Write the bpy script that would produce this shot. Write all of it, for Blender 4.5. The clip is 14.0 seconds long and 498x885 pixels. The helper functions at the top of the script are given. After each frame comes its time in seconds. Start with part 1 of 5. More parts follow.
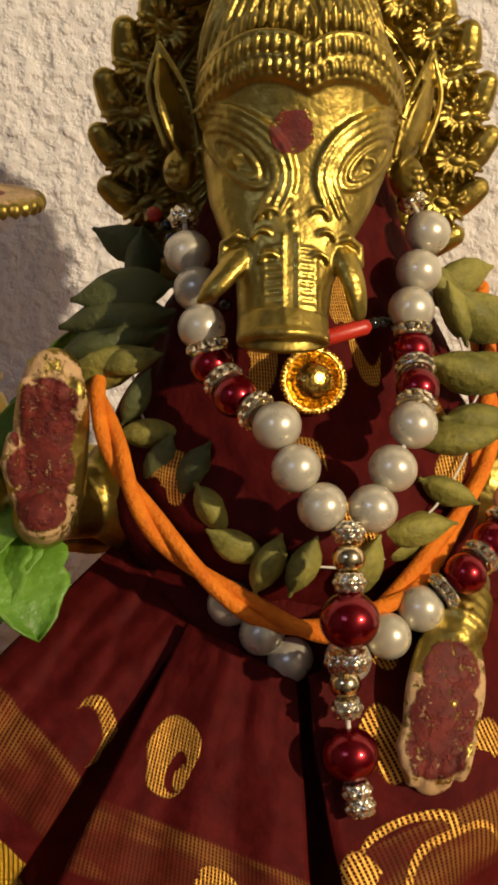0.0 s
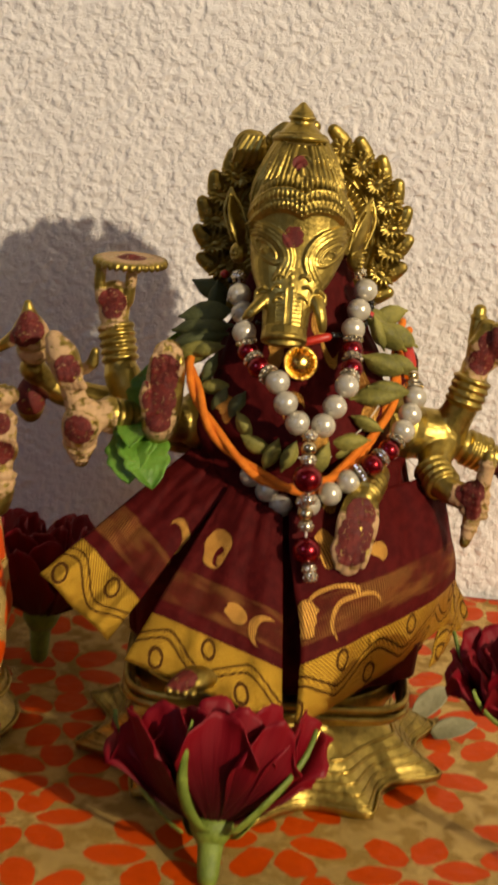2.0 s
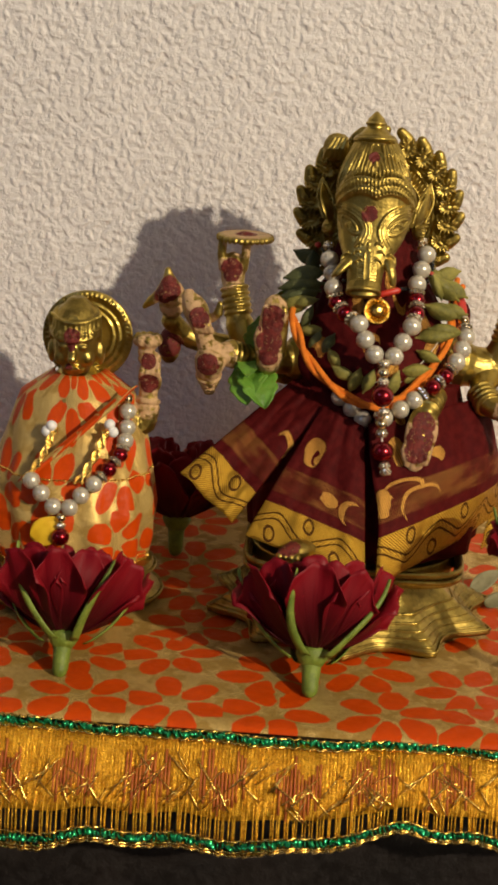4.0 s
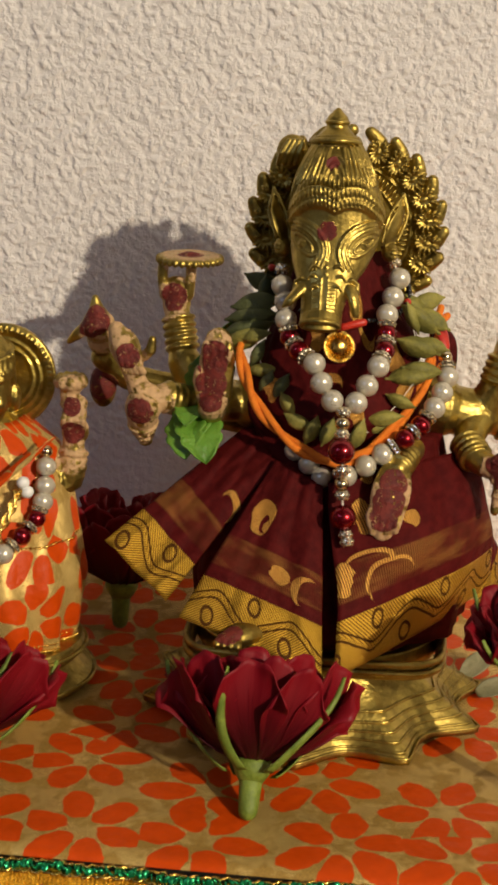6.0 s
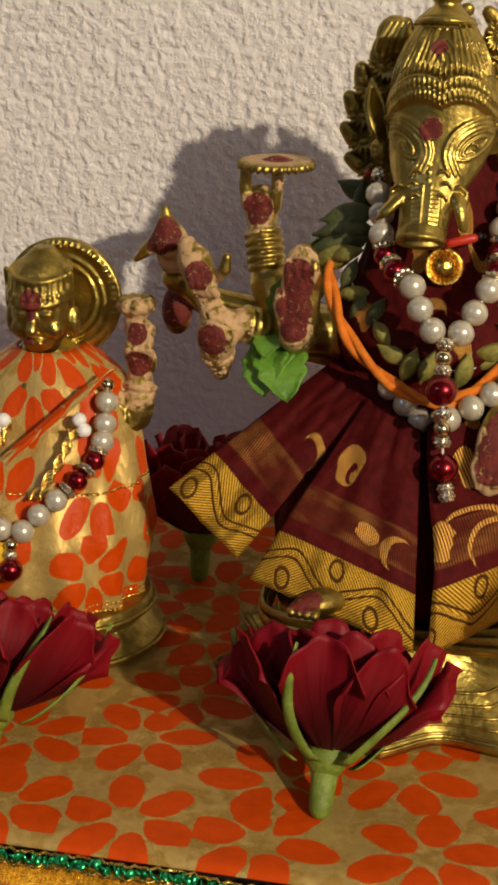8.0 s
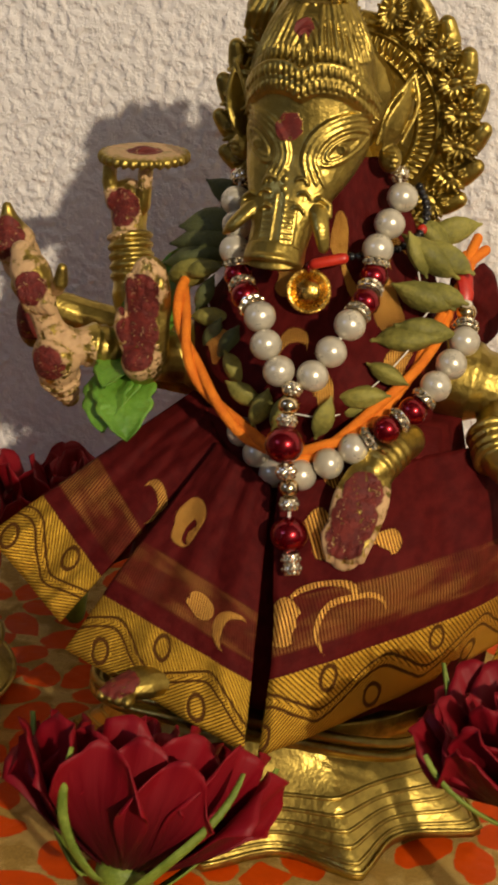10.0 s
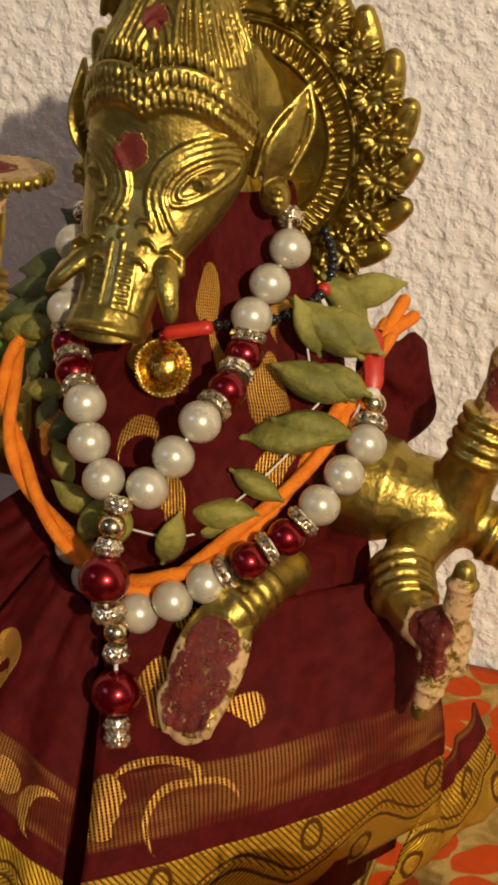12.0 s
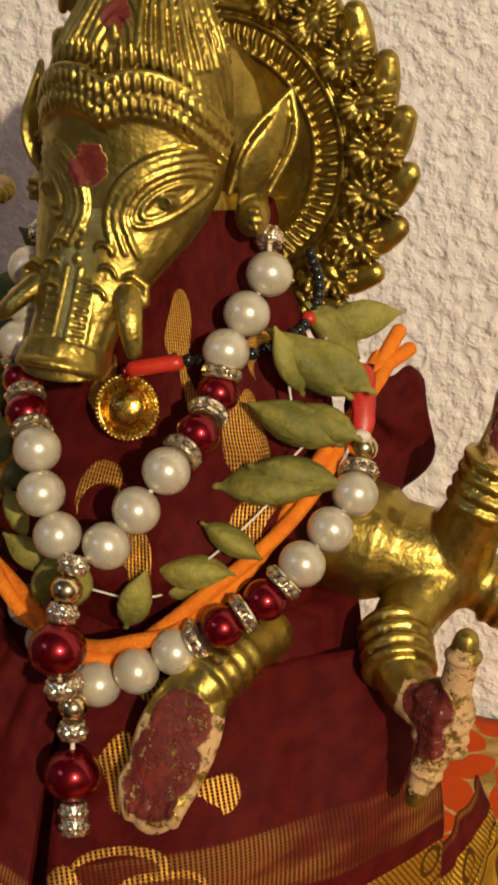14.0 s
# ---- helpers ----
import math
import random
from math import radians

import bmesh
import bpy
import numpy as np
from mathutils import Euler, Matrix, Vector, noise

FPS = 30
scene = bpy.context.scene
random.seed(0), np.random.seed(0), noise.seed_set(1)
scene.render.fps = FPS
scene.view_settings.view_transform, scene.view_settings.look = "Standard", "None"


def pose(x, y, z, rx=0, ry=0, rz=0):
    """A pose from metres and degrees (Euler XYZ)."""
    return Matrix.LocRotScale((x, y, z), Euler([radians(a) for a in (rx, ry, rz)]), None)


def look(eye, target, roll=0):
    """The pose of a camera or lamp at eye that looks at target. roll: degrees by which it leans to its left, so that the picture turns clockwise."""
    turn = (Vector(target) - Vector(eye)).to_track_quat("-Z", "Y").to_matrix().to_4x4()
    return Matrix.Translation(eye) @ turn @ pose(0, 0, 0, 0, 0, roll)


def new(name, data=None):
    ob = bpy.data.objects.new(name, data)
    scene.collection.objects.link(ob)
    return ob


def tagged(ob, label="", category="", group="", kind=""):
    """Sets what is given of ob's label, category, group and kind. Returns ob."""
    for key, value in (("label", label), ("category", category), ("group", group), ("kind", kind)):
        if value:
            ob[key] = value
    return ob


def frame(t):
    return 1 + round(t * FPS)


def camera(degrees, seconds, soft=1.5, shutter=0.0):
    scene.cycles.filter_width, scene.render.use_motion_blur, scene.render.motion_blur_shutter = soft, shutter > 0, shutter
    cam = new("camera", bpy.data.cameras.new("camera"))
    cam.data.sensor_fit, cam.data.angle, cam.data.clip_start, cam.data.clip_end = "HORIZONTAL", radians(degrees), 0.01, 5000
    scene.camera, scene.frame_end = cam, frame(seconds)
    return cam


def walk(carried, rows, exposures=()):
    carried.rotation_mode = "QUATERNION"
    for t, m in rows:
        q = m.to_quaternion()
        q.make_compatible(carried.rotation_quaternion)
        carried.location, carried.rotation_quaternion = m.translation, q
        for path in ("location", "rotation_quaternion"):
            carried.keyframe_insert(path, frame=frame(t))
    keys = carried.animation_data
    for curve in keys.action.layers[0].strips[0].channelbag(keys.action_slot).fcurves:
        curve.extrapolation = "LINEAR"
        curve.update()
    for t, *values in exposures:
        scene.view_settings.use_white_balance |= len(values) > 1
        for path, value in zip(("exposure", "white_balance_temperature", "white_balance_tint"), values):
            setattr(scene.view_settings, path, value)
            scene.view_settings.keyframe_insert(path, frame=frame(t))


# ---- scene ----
cam = camera(18.86, 14.0, soft=3.3, shutter=0.25)
PATH = [
    (0, (-0.02793, -0.22270, 0.19309), (-0.00859, 0.01260, 0.11088), 2.42),
    (0.5, (-0.02548, -0.23480, 0.19583), (-0.00413, 0.00133, 0.11653), 2.25),
    (1, (-0.02079, -0.26714, 0.20645), (-0.00402, -0.02939, 0.13099), 2.53),
    (1.5, (-0.02123, -0.33514, 0.21910), (-0.01020, -0.09643, 0.14564), 3.78),
    (2, (-0.02217, -0.44003, 0.23859), (-0.01762, -0.20171, 0.16322), 4.45),
    (2.5, (-0.01826, -0.52015, 0.23929), (-0.01992, -0.28244, 0.16188), 4.19),
    (3, (-0.01865, -0.57183, 0.24568), (-0.02508, -0.33424, 0.16814), 3.76),
    (3.2, (-0.02019, -0.58644, 0.24960), (-0.02814, -0.34866, 0.17280), 3.55),
    (5.3, (-0.00792, -0.53832, 0.25326), (-0.02355, -0.30027, 0.17851), 1.81),
    (5.5, (-0.00008, -0.52392, 0.25262), (-0.01736, -0.28614, 0.17739), 1.87),
    (6, (0.01881, -0.48194, 0.24432), (-0.00476, -0.24480, 0.16878), 1.71),
    (6.5, (0.02770, -0.45401, 0.23835), (0.00005, -0.21791, 0.16094), 1.68),
    (7, (0.02460, -0.44401, 0.23496), (-0.00818, -0.20964, 0.15437), 1.52),
    (7.2, (0.02403, -0.44035, 0.23328), (-0.01163, -0.20686, 0.15136), 1.28),
    (9.3, (0.06675, -0.35846, 0.22066), (0.00428, -0.13585, 0.12556), 1.04),
    (9.5, (0.07398, -0.35138, 0.22522), (0.01032, -0.12937, 0.12952), 1.17),
    (10, (0.08535, -0.32686, 0.22915), (0.01814, -0.10649, 0.13209), 1.27),
    (10.5, (0.09864, -0.28992, 0.22544), (0.02801, -0.07131, 0.12683), 1.67),
    (11, (0.10810, -0.26613, 0.22663), (0.03344, -0.04937, 0.12692), 2.03),
    (11.5, (0.10477, -0.24482, 0.22628), (0.02576, -0.03030, 0.12510), 2.14),
    (12, (0.10391, -0.22516, 0.22222), (0.02095, -0.01245, 0.12037), 2.05),
    (12.5, (0.10072, -0.21754, 0.22458), (0.01489, -0.00589, 0.12290), 1.94),
    (13, (0.10013, -0.21226, 0.22746), (0.01249, -0.00113, 0.12626), 1.79),
    (13.5, (0.10106, -0.20401, 0.22554), (0.01352, 0.00750, 0.12503), 1.81),
    (14, (0.09759, -0.19632, 0.21635), (0.01352, 0.01656, 0.11577), 2.02),
]
walk(cam, [(t, look(eye, aim, roll)) for t, eye, aim, roll in PATH],
     [(0, 0.0, 7000, 10), (1.5, 0.0, 6850, 10), (3, -0.05, 6450, 10), (6, -0.1, 6350, 10), (9.5, -0.1, 6500, 10), (14, -0.1, 6900, 10)])

# ---- light ----
world = bpy.data.worlds.new("world")
scene.world = world
world.use_nodes = True
world.node_tree.nodes["Background"].inputs[0].default_value = (0.5, 0.55, 0.7, 1)
world.node_tree.nodes["Background"].inputs[1].default_value = 0.0


def lamp(name, kind, matrix, watts, colour, size):
    data = bpy.data.lights.new(name, kind)
    data.energy, data.color = watts, colour
    if kind == "POINT":
        data.shadow_soft_size = size
    else:
        data.shape, data.size, data.size_y = "RECTANGLE", size[0], size[1]
    ob = new(name, data)
    ob.matrix_world = matrix
    return ob


lamp("room_lamp", "POINT", pose(1.64, -1.98, 1.27), 305, (1.0, 0.835, 0.62), 0.028)
lamp("window_light", "AREA", look((-1.3, -1.9, 1.45), (0, 0, 0.1)), 5.2, (0.46, 0.57, 1.0), (0.8, 0.55))

# ---- materials ----
def plug(t, sock, v):
    if isinstance(v, bpy.types.NodeSocket):
        t.links.new(v, sock)
    elif v is not None:
        sock.default_value = v


def math_(t, op, a, b=None, c=None, clamp=False):
    n = t.nodes.new("ShaderNodeMath")
    n.operation, n.use_clamp = op, clamp
    for i, v in enumerate((a, b, c)):
        plug(t, n.inputs[i], v)
    return n.outputs[0]


def vmath(t, op, a, b=None, scale=None):
    n = t.nodes.new("ShaderNodeVectorMath")
    n.operation = op
    plug(t, n.inputs[0], a)
    plug(t, n.inputs[1], b)
    if scale is not None:
        plug(t, n.inputs[3], scale)
    return n.outputs[1] if op in ("LENGTH", "DISTANCE", "DOT_PRODUCT") else n.outputs[0]


def noise_(t, vec, scale, detail=3.0, rough=0.55, colour=False):
    n = t.nodes.new("ShaderNodeTexNoise")
    plug(t, n.inputs["Vector"], vec)
    plug(t, n.inputs["Scale"], scale)
    plug(t, n.inputs["Detail"], detail)
    plug(t, n.inputs["Roughness"], rough)
    return n.outputs[1] if colour else n.outputs[0]


def voronoi(t, vec, scale, out="Distance", feature="F1"):
    n = t.nodes.new("ShaderNodeTexVoronoi")
    n.feature = feature
    plug(t, n.inputs["Vector"], vec)
    plug(t, n.inputs["Scale"], scale)
    return n.outputs[out]


def ramp(t, fac, lo, hi, a=0.0, b=1.0):
    n = t.nodes.new("ShaderNodeMapRange")
    n.interpolation_type = "SMOOTHSTEP"
    for i, v in enumerate((fac, lo, hi, a, b)):
        plug(t, n.inputs[i], v)
    return n.outputs[0]


def mix(t, fac, a, b):
    n = t.nodes.new("ShaderNodeMix")
    n.data_type = "RGBA"
    plug(t, n.inputs[0], fac)
    plug(t, n.inputs[6], (*a, 1) if isinstance(a, tuple) else a)
    plug(t, n.inputs[7], (*b, 1) if isinstance(b, tuple) else b)
    return n.outputs[2]


def bump(t, height, strength, distance):
    n = t.nodes.new("ShaderNodeBump")
    plug(t, n.inputs["Height"], height)
    n.inputs["Strength"].default_value = strength
    n.inputs["Distance"].default_value = distance
    return n.outputs[0]


def place(t):
    return t.nodes.new("ShaderNodeNewGeometry").outputs["Position"]


def uv(t):
    return t.nodes.new("ShaderNodeTexCoord").outputs["UV"]


def xyz(t, vec):
    n = t.nodes.new("ShaderNodeSeparateXYZ")
    plug(t, n.inputs[0], vec)
    return n.outputs[0], n.outputs[1], n.outputs[2]


def material(name, colour=(0.5, 0.5, 0.5), metal=0.0, rough=0.5, normal=None, coat=0.0, sheen=0.0, sss=0.0, spec=0.5):
    m = bpy.data.materials.new(name)
    m.use_nodes = True
    t = m.node_tree
    b = t.nodes["Principled BSDF"]
    b.inputs["Coat Weight"].default_value = coat
    b.inputs["Coat Roughness"].default_value = 0.08
    b.inputs["Sheen Weight"].default_value = sheen
    b.inputs["Subsurface Weight"].default_value = sss
    b.inputs["Subsurface Scale"].default_value = 0.002
    b.inputs["Specular IOR Level"].default_value = spec
    fill(m, colour, metal, rough, normal)
    return m


def fill(m, colour=None, metal=None, rough=None, normal=None):
    t = m.node_tree
    b = t.nodes["Principled BSDF"]
    plug(t, b.inputs["Base Color"], (*colour, 1) if isinstance(colour, tuple) else colour)
    plug(t, b.inputs["Metallic"], metal)
    plug(t, b.inputs["Roughness"], rough)
    if normal is not None:
        plug(t, b.inputs["Normal"], normal)


def varied(name, a, b, scale, metal=0.0, rough=(0.4, 0.6), relief=0.0, relief_scale=None, **more):
    """Two tones mixed by a coarse and a fine noise, with a fine relief."""
    m = material(name, **more)
    t = m.node_tree
    p = place(t)
    n = noise_(t, p, scale, 4)
    f = noise_(t, p, scale * 7, 3)
    fac = ramp(t, math_(t, "ADD", math_(t, "MULTIPLY", n, 0.7), math_(t, "MULTIPLY", f, 0.3)), 0.35, 0.65)
    r = ramp(t, f, 0.3, 0.7, rough[0], rough[1])
    nrm = bump(t, noise_(t, p, relief_scale or scale * 10, 3), 1.0, relief) if relief else None
    fill(m, mix(t, fac, a, b), metal, r, nrm)
    return m


def brass(name, reds=(), creams=(), tone=(0.46, 0.34, 0.08), dull=(0.21, 0.15, 0.036)):
    """Cast brass, hand-polished, with dabs of vermilion powder and sandal paste: (x, y, z, radius) in centimetres."""
    m = material(name)
    t = m.node_tree
    p = place(t)
    wob = vmath(t, "SCALE", vmath(t, "SUBTRACT", noise_(t, p, 420, 3, 0.65, True), (0.5, 0.5, 0.5)), scale=0.0042)
    near = vmath(t, "ADD", p, vmath(t, "SCALE", wob, scale=0.45))

    def dabs(spots, q):
        best = 9.0
        for x, y, z, r in spots:
            d = math_(t, "DIVIDE", vmath(t, "DISTANCE", q, (x / 100, y / 100, z / 100)), r / 100)
            best = math_(t, "MINIMUM", best, d)
        return ramp(t, best, 0.9, 1.0, 1.0, 0.0)

    coarse, fine = noise_(t, p, 70, 5, 0.65), noise_(t, p, 900, 3)
    stain = ramp(t, math_(t, "ADD", math_(t, "MULTIPLY", coarse, 0.6), math_(t, "MULTIPLY", noise_(t, p, 260, 4, 0.7), 0.4)), 0.42, 0.66)
    col = mix(t, stain, tone, dull)
    rough = ramp(t, math_(t, "ADD", math_(t, "MULTIPLY", coarse, 0.6), math_(t, "MULTIPLY", fine, 0.4)), 0.3, 0.7, 0.29, 0.46)
    rough = math_(t, "ADD", rough, math_(t, "MULTIPLY", stain, 0.1))
    metal = 1.0
    height = math_(t, "ADD", math_(t, "MULTIPLY", fine, 0.35), math_(t, "MULTIPLY", noise_(t, p, 230, 3, 0.6), 1.6))
    if creams:
        c = dabs(creams, vmath(t, "ADD", p, wob))
        c = math_(t, "MULTIPLY", c, ramp(t, noise_(t, p, 380, 4, 0.7), 0.40, 0.50))
        col = mix(t, c, col, mix(t, fine, (0.42, 0.25, 0.12), (0.62, 0.41, 0.20)))
        metal = math_(t, "SUBTRACT", metal, c, clamp=True)
        rough = math_(t, "MAXIMUM", rough, math_(t, "MULTIPLY", c, 0.75))
        height = math_(t, "ADD", height, c)
    if reds:
        c = math_(t, "MULTIPLY", dabs(reds, near), ramp(t, noise_(t, p, 650, 4, 0.7), 0.33, 0.42))
        col = mix(t, c, col, mix(t, ramp(t, noise_(t, p, 500, 4), 0.35, 0.7), (0.09, 0.005, 0.002), (0.16, 0.014, 0.006)))
        metal = math_(t, "SUBTRACT", metal, c, clamp=True)
        rough = math_(t, "MAXIMUM", rough, math_(t, "MULTIPLY", c, 0.7))
        height = math_(t, "ADD", height, math_(t, "MULTIPLY", c, math_(t, "ADD", 0.7, math_(t, "MULTIPLY", noise_(t, p, 1100, 3), 0.6))))
    fill(m, col, metal, rough, bump(t, height, 0.7, 0.00035))
    return m


def plaster_material():
    m = material("plaster", rough=0.85, spec=0.2)
    t = m.node_tree
    p = place(t)
    tone = mix(t, noise_(t, p, 25, 4), (0.72, 0.69, 0.65), (0.80, 0.77, 0.73))
    h = math_(t, "ADD", math_(t, "MULTIPLY", ramp(t, noise_(t, p, 330, 3, 0.55), 0.38, 0.62), 1.0), math_(t, "MULTIPLY", noise_(t, p, 1300, 3), 0.25))
    fill(m, tone, 0.0, 0.85, bump(t, h, 0.55, 0.001))
    return m


def floral_cloth(name, cell=3.8, ground=(0.36, 0.22, 0.05), orange=(0.62, 0.066, 0.001), use_uv=False, shine=0.54):
    """Gauze with a printed pattern of orange petals round each flower's heart, and a fine gold thread."""
    m = material(name, spec=0.15)
    t = m.node_tree
    vec = uv(t) if use_uv else vmath(t, "SCALE", place(t), scale=100.0)
    x, y, z = xyz(t, vec)
    flat = t.nodes.new("ShaderNodeCombineXYZ")
    plug(t, flat.inputs[0], x)
    plug(t, flat.inputs[1], y)
    flat = flat.outputs[0]
    warp = vmath(t, "SCALE", vmath(t, "SUBTRACT", noise_(t, flat, 0.9, 2, 0.5, True), (0.5, 0.5, 0.5)), scale=0.5)
    at = vmath(t, "ADD", flat, warp)
    vn = t.nodes.new("ShaderNodeTexVoronoi")
    vn.voronoi_dimensions = "2D"
    plug(t, vn.inputs["Vector"], at)
    vn.inputs["Scale"].default_value = 1 / cell
    vn.inputs["Randomness"].default_value = 0.45
    heart = vmath(t, "SCALE", vn.outputs["Position"], scale=1.0)
    d = vmath(t, "SUBTRACT", at, heart)
    dx, dy, _ = xyz(t, d)
    rr = vmath(t, "LENGTH", d)
    spin, _, _ = xyz(t, vn.outputs["Color"])
    turn = math_(t, "ADD", math_(t, "DIVIDE", math_(t, "ARCTAN2", dy, dx), 2 * math.pi), spin)
    six = math_(t, "SUBTRACT", math_(t, "FRACT", math_(t, "MULTIPLY", math_(t, "ADD", turn, 3.0), 6.0)), 0.5)
    a = math_(t, "MULTIPLY", six, 2 * math.pi / 6)
    along = math_(t, "MULTIPLY", rr, math_(t, "COSINE", a))
    across = math_(t, "MULTIPLY", rr, math_(t, "SINE", a))
    e = math_(t, "ADD", math_(t, "POWER", math_(t, "DIVIDE", math_(t, "SUBTRACT", along, cell * 0.33), cell * 0.215), 2.0),
              math_(t, "POWER", math_(t, "DIVIDE", across, cell * 0.132), 2.0))
    petal = ramp(t, math_(t, "ADD", e, math_(t, "MULTIPLY", noise_(t, flat, 6.0, 3), 0.35)), 1.08, 1.2, 1.0, 0.0)
    weave = math_(t, "MULTIPLY", math_(t, "SINE", math_(t, "MULTIPLY", x, 130.0)), math_(t, "SINE", math_(t, "MULTIPLY", y, 130.0)))
    glint = ramp(t, math_(t, "ADD", noise_(t, flat, 1.1, 2), math_(t, "MULTIPLY", noise_(t, flat, 60.0, 2), 0.25)), shine, shine + 0.14)
    base = mix(t, ramp(t, noise_(t, flat, 14.0, 3), 0.3, 0.7), ground, tuple(c * 0.7 for c in ground))
    base = mix(t, math_(t, "MULTIPLY", glint, ramp(t, weave, -0.2, 0.5)), base, (0.85, 0.62, 0.22))
    org = mix(t, noise_(t, flat, 3.0, 3), orange, tuple(c * 0.72 for c in orange))
    fill(m, mix(t, petal, base, org), math_(t, "MULTIPLY", math_(t, "SUBTRACT", glint, petal, clamp=True), 0.45), math_(t, "SUBTRACT", ramp(t, weave, -1, 1, 0.5, 0.72), math_(t, "MULTIPLY", glint, 0.2)),
         bump(t, math_(t, "ADD", math_(t, "MULTIPLY", weave, 0.04), math_(t, "MULTIPLY", noise_(t, flat, 2.0, 3), 2.0)), 0.6, 0.0004))
    return m


# centre u and v, radius, width, direction, squash and rim of each woven motif
MOTIFS = [(12.1, 4.1, 0.42, 0.14, 2.2, 1.0, 1.1), (12.25, 4.05, 0.1, 0.16, 5.2), (13.2, 2.55, 0.0, 0.5, 0.1, 2.0, 0.8), (14.8, 2.45, 0.45, 0.13, 2.9),
          (23.4, 2.6, 0.3, 0.3, 2.6, 0.8), (24.7, 2.3, 0.75, 0.1, 2.0, 1.3), (24.0, 3.0, 0.7, 0.09, 1.3, 1.7), 
          (23.7, 4.3, 0.2, 0.4, 0.3, 0.8), (25.2, 3.9, 0.3, 0.26, 0.9, 1.5), (24.1, 5.6, 0.15, 0.35, 0.3, 0.8), (5.0, 3.7, 0.4, 0.12, 1.0), (8.8, 5.3, 0.5, 0.3, 1.2, 1.4)]
# flecks on the shawl
FLECKS = [(10.1, 6.3, 0.2, 0.6, 0.6, 1.0, 0.35), (8.2, 4.6, 0.1, 0.3, 0.5, 0.7, 0.6), (8.5, 7.8, 0.2, 0.4, 1.2, 0.8, 0.5), (9.2, 7.4, 0.5, 0.14, 4.0), (10.9, 5.4, 0.2, 0.3, 3.0, 0.8, 0.5),
          (11.4, 7.6, 0.6, 0.2, 2.0, 1.3), (6.1, 7.0, 0.2, 0.4, 0.2, 1.0, 0.4), (7.4, 5.6, 0.4, 0.12, 2.0), (4.6, 5.2, 0.3, 0.3, 1.0)]


def silk(name, hem=1.62, motifs=MOTIFS):
    """Maroon silk; u and v in centimetres, v from the hem. A woven gold border with a dark wave and eye-shaped rings; gold motifs above."""
    m = material(name, spec=0.06)
    t = m.node_tree
    x, y, _ = xyz(t, uv(t))
    vec = uv(t)
    n1 = noise_(t, vec, 1.3, 3)
    weave = math_(t, "MULTIPLY", math_(t, "SINE", math_(t, "MULTIPLY", x, 150.0)), math_(t, "SINE", math_(t, "MULTIPLY", y, 150.0)))
    border = ramp(t, math_(t, "ADD", y, math_(t, "MULTIPLY", n1, 0.06)), hem - 0.02, hem + 0.02, 1.0, 0.0)
    # the wave: two dark lines
    period = 2.8
    ph = math_(t, "MULTIPLY", math_(t, "ADD", x, math_(t, "MULTIPLY", n1, 0.25)), 2 * math.pi / period)
    tri = math_(t, "MULTIPLY", math_(t, "ARCSINE", math_(t, "MULTIPLY", math_(t, "SINE", ph), 0.86)), 0.34)
    off = math_(t, "SUBTRACT", math_(t, "SUBTRACT", y, hem * 0.5), tri)
    line = ramp(t, math_(t, "ABSOLUTE", math_(t, "SUBTRACT", math_(t, "ABSOLUTE", off), 0.13)), 0.02, 0.055, 1.0, 0.0)
    # rings in the bends of the wave
    half = math_(t, "SUBTRACT", math_(t, "FRACT", math_(t, "ADD", math_(t, "DIVIDE", ph, 2 * math.pi), 0.25)), 0.5)
    side = math_(t, "SUBTRACT", math_(t, "FRACT", math_(t, "ADD", math_(t, "DIVIDE", ph, 2 * math.pi), 0.75)), 0.5)

    def ring(u, cy):
        du = math_(t, "DIVIDE", math_(t, "MULTIPLY", u, period), 0.2)
        dv = math_(t, "DIVIDE", math_(t, "SUBTRACT", y, cy), 0.28)
        r = math_(t, "SQRT", math_(t, "ADD", math_(t, "POWER", math_(t, "ADD", du, math_(t, "MULTIPLY", dv, 0.35)), 2.0), math_(t, "POWER", dv, 2.0)))
        return ramp(t, math_(t, "ABSOLUTE", math_(t, "SUBTRACT", r, 1.0)), 0.12, 0.3, 1.0, 0.0)

    rings = math_(t, "MAXIMUM", ring(side, hem * 0.76), ring(half, hem * 0.24))
    dark = math_(t, "MAXIMUM", line, rings)
    # slanting hatch that turns over on either side of the wave
    sgn = math_(t, "SIGN", off)
    hatch = math_(t, "SINE", math_(t, "MULTIPLY", math_(t, "ADD", math_(t, "MULTIPLY", y, 0.75), math_(t, "MULTIPLY", math_(t, "MULTIPLY", sgn, x), 0.75)), 78.0))
    thread = ramp(t, hatch, -0.8, 0.0, 0.12, 1.0)
    # gold motifs on the ground: crescents and scrolls at their places along the cloth
    def crescent(cu, cv, r, w, a0, squash=1.0, rim=0.18):
        du, dv = math_(t, "SUBTRACT", wx, cu), math_(t, "MULTIPLY", math_(t, "SUBTRACT", wy, cv), squash)
        d = math_(t, "SQRT", math_(t, "ADD", math_(t, "MULTIPLY", du, du), math_(t, "MULTIPLY", dv, dv)))
        lobe = math_(t, "MULTIPLY", math_(t, "ADD", rim, math_(t, "COSINE", math_(t, "SUBTRACT", math_(t, "ARCTAN2", dv, du), a0))), w)
        return ramp(t, math_(t, "SUBTRACT", math_(t, "ABSOLUTE", math_(t, "SUBTRACT", d, r)), lobe), -0.02, 0.02, 1.0, 0.0)

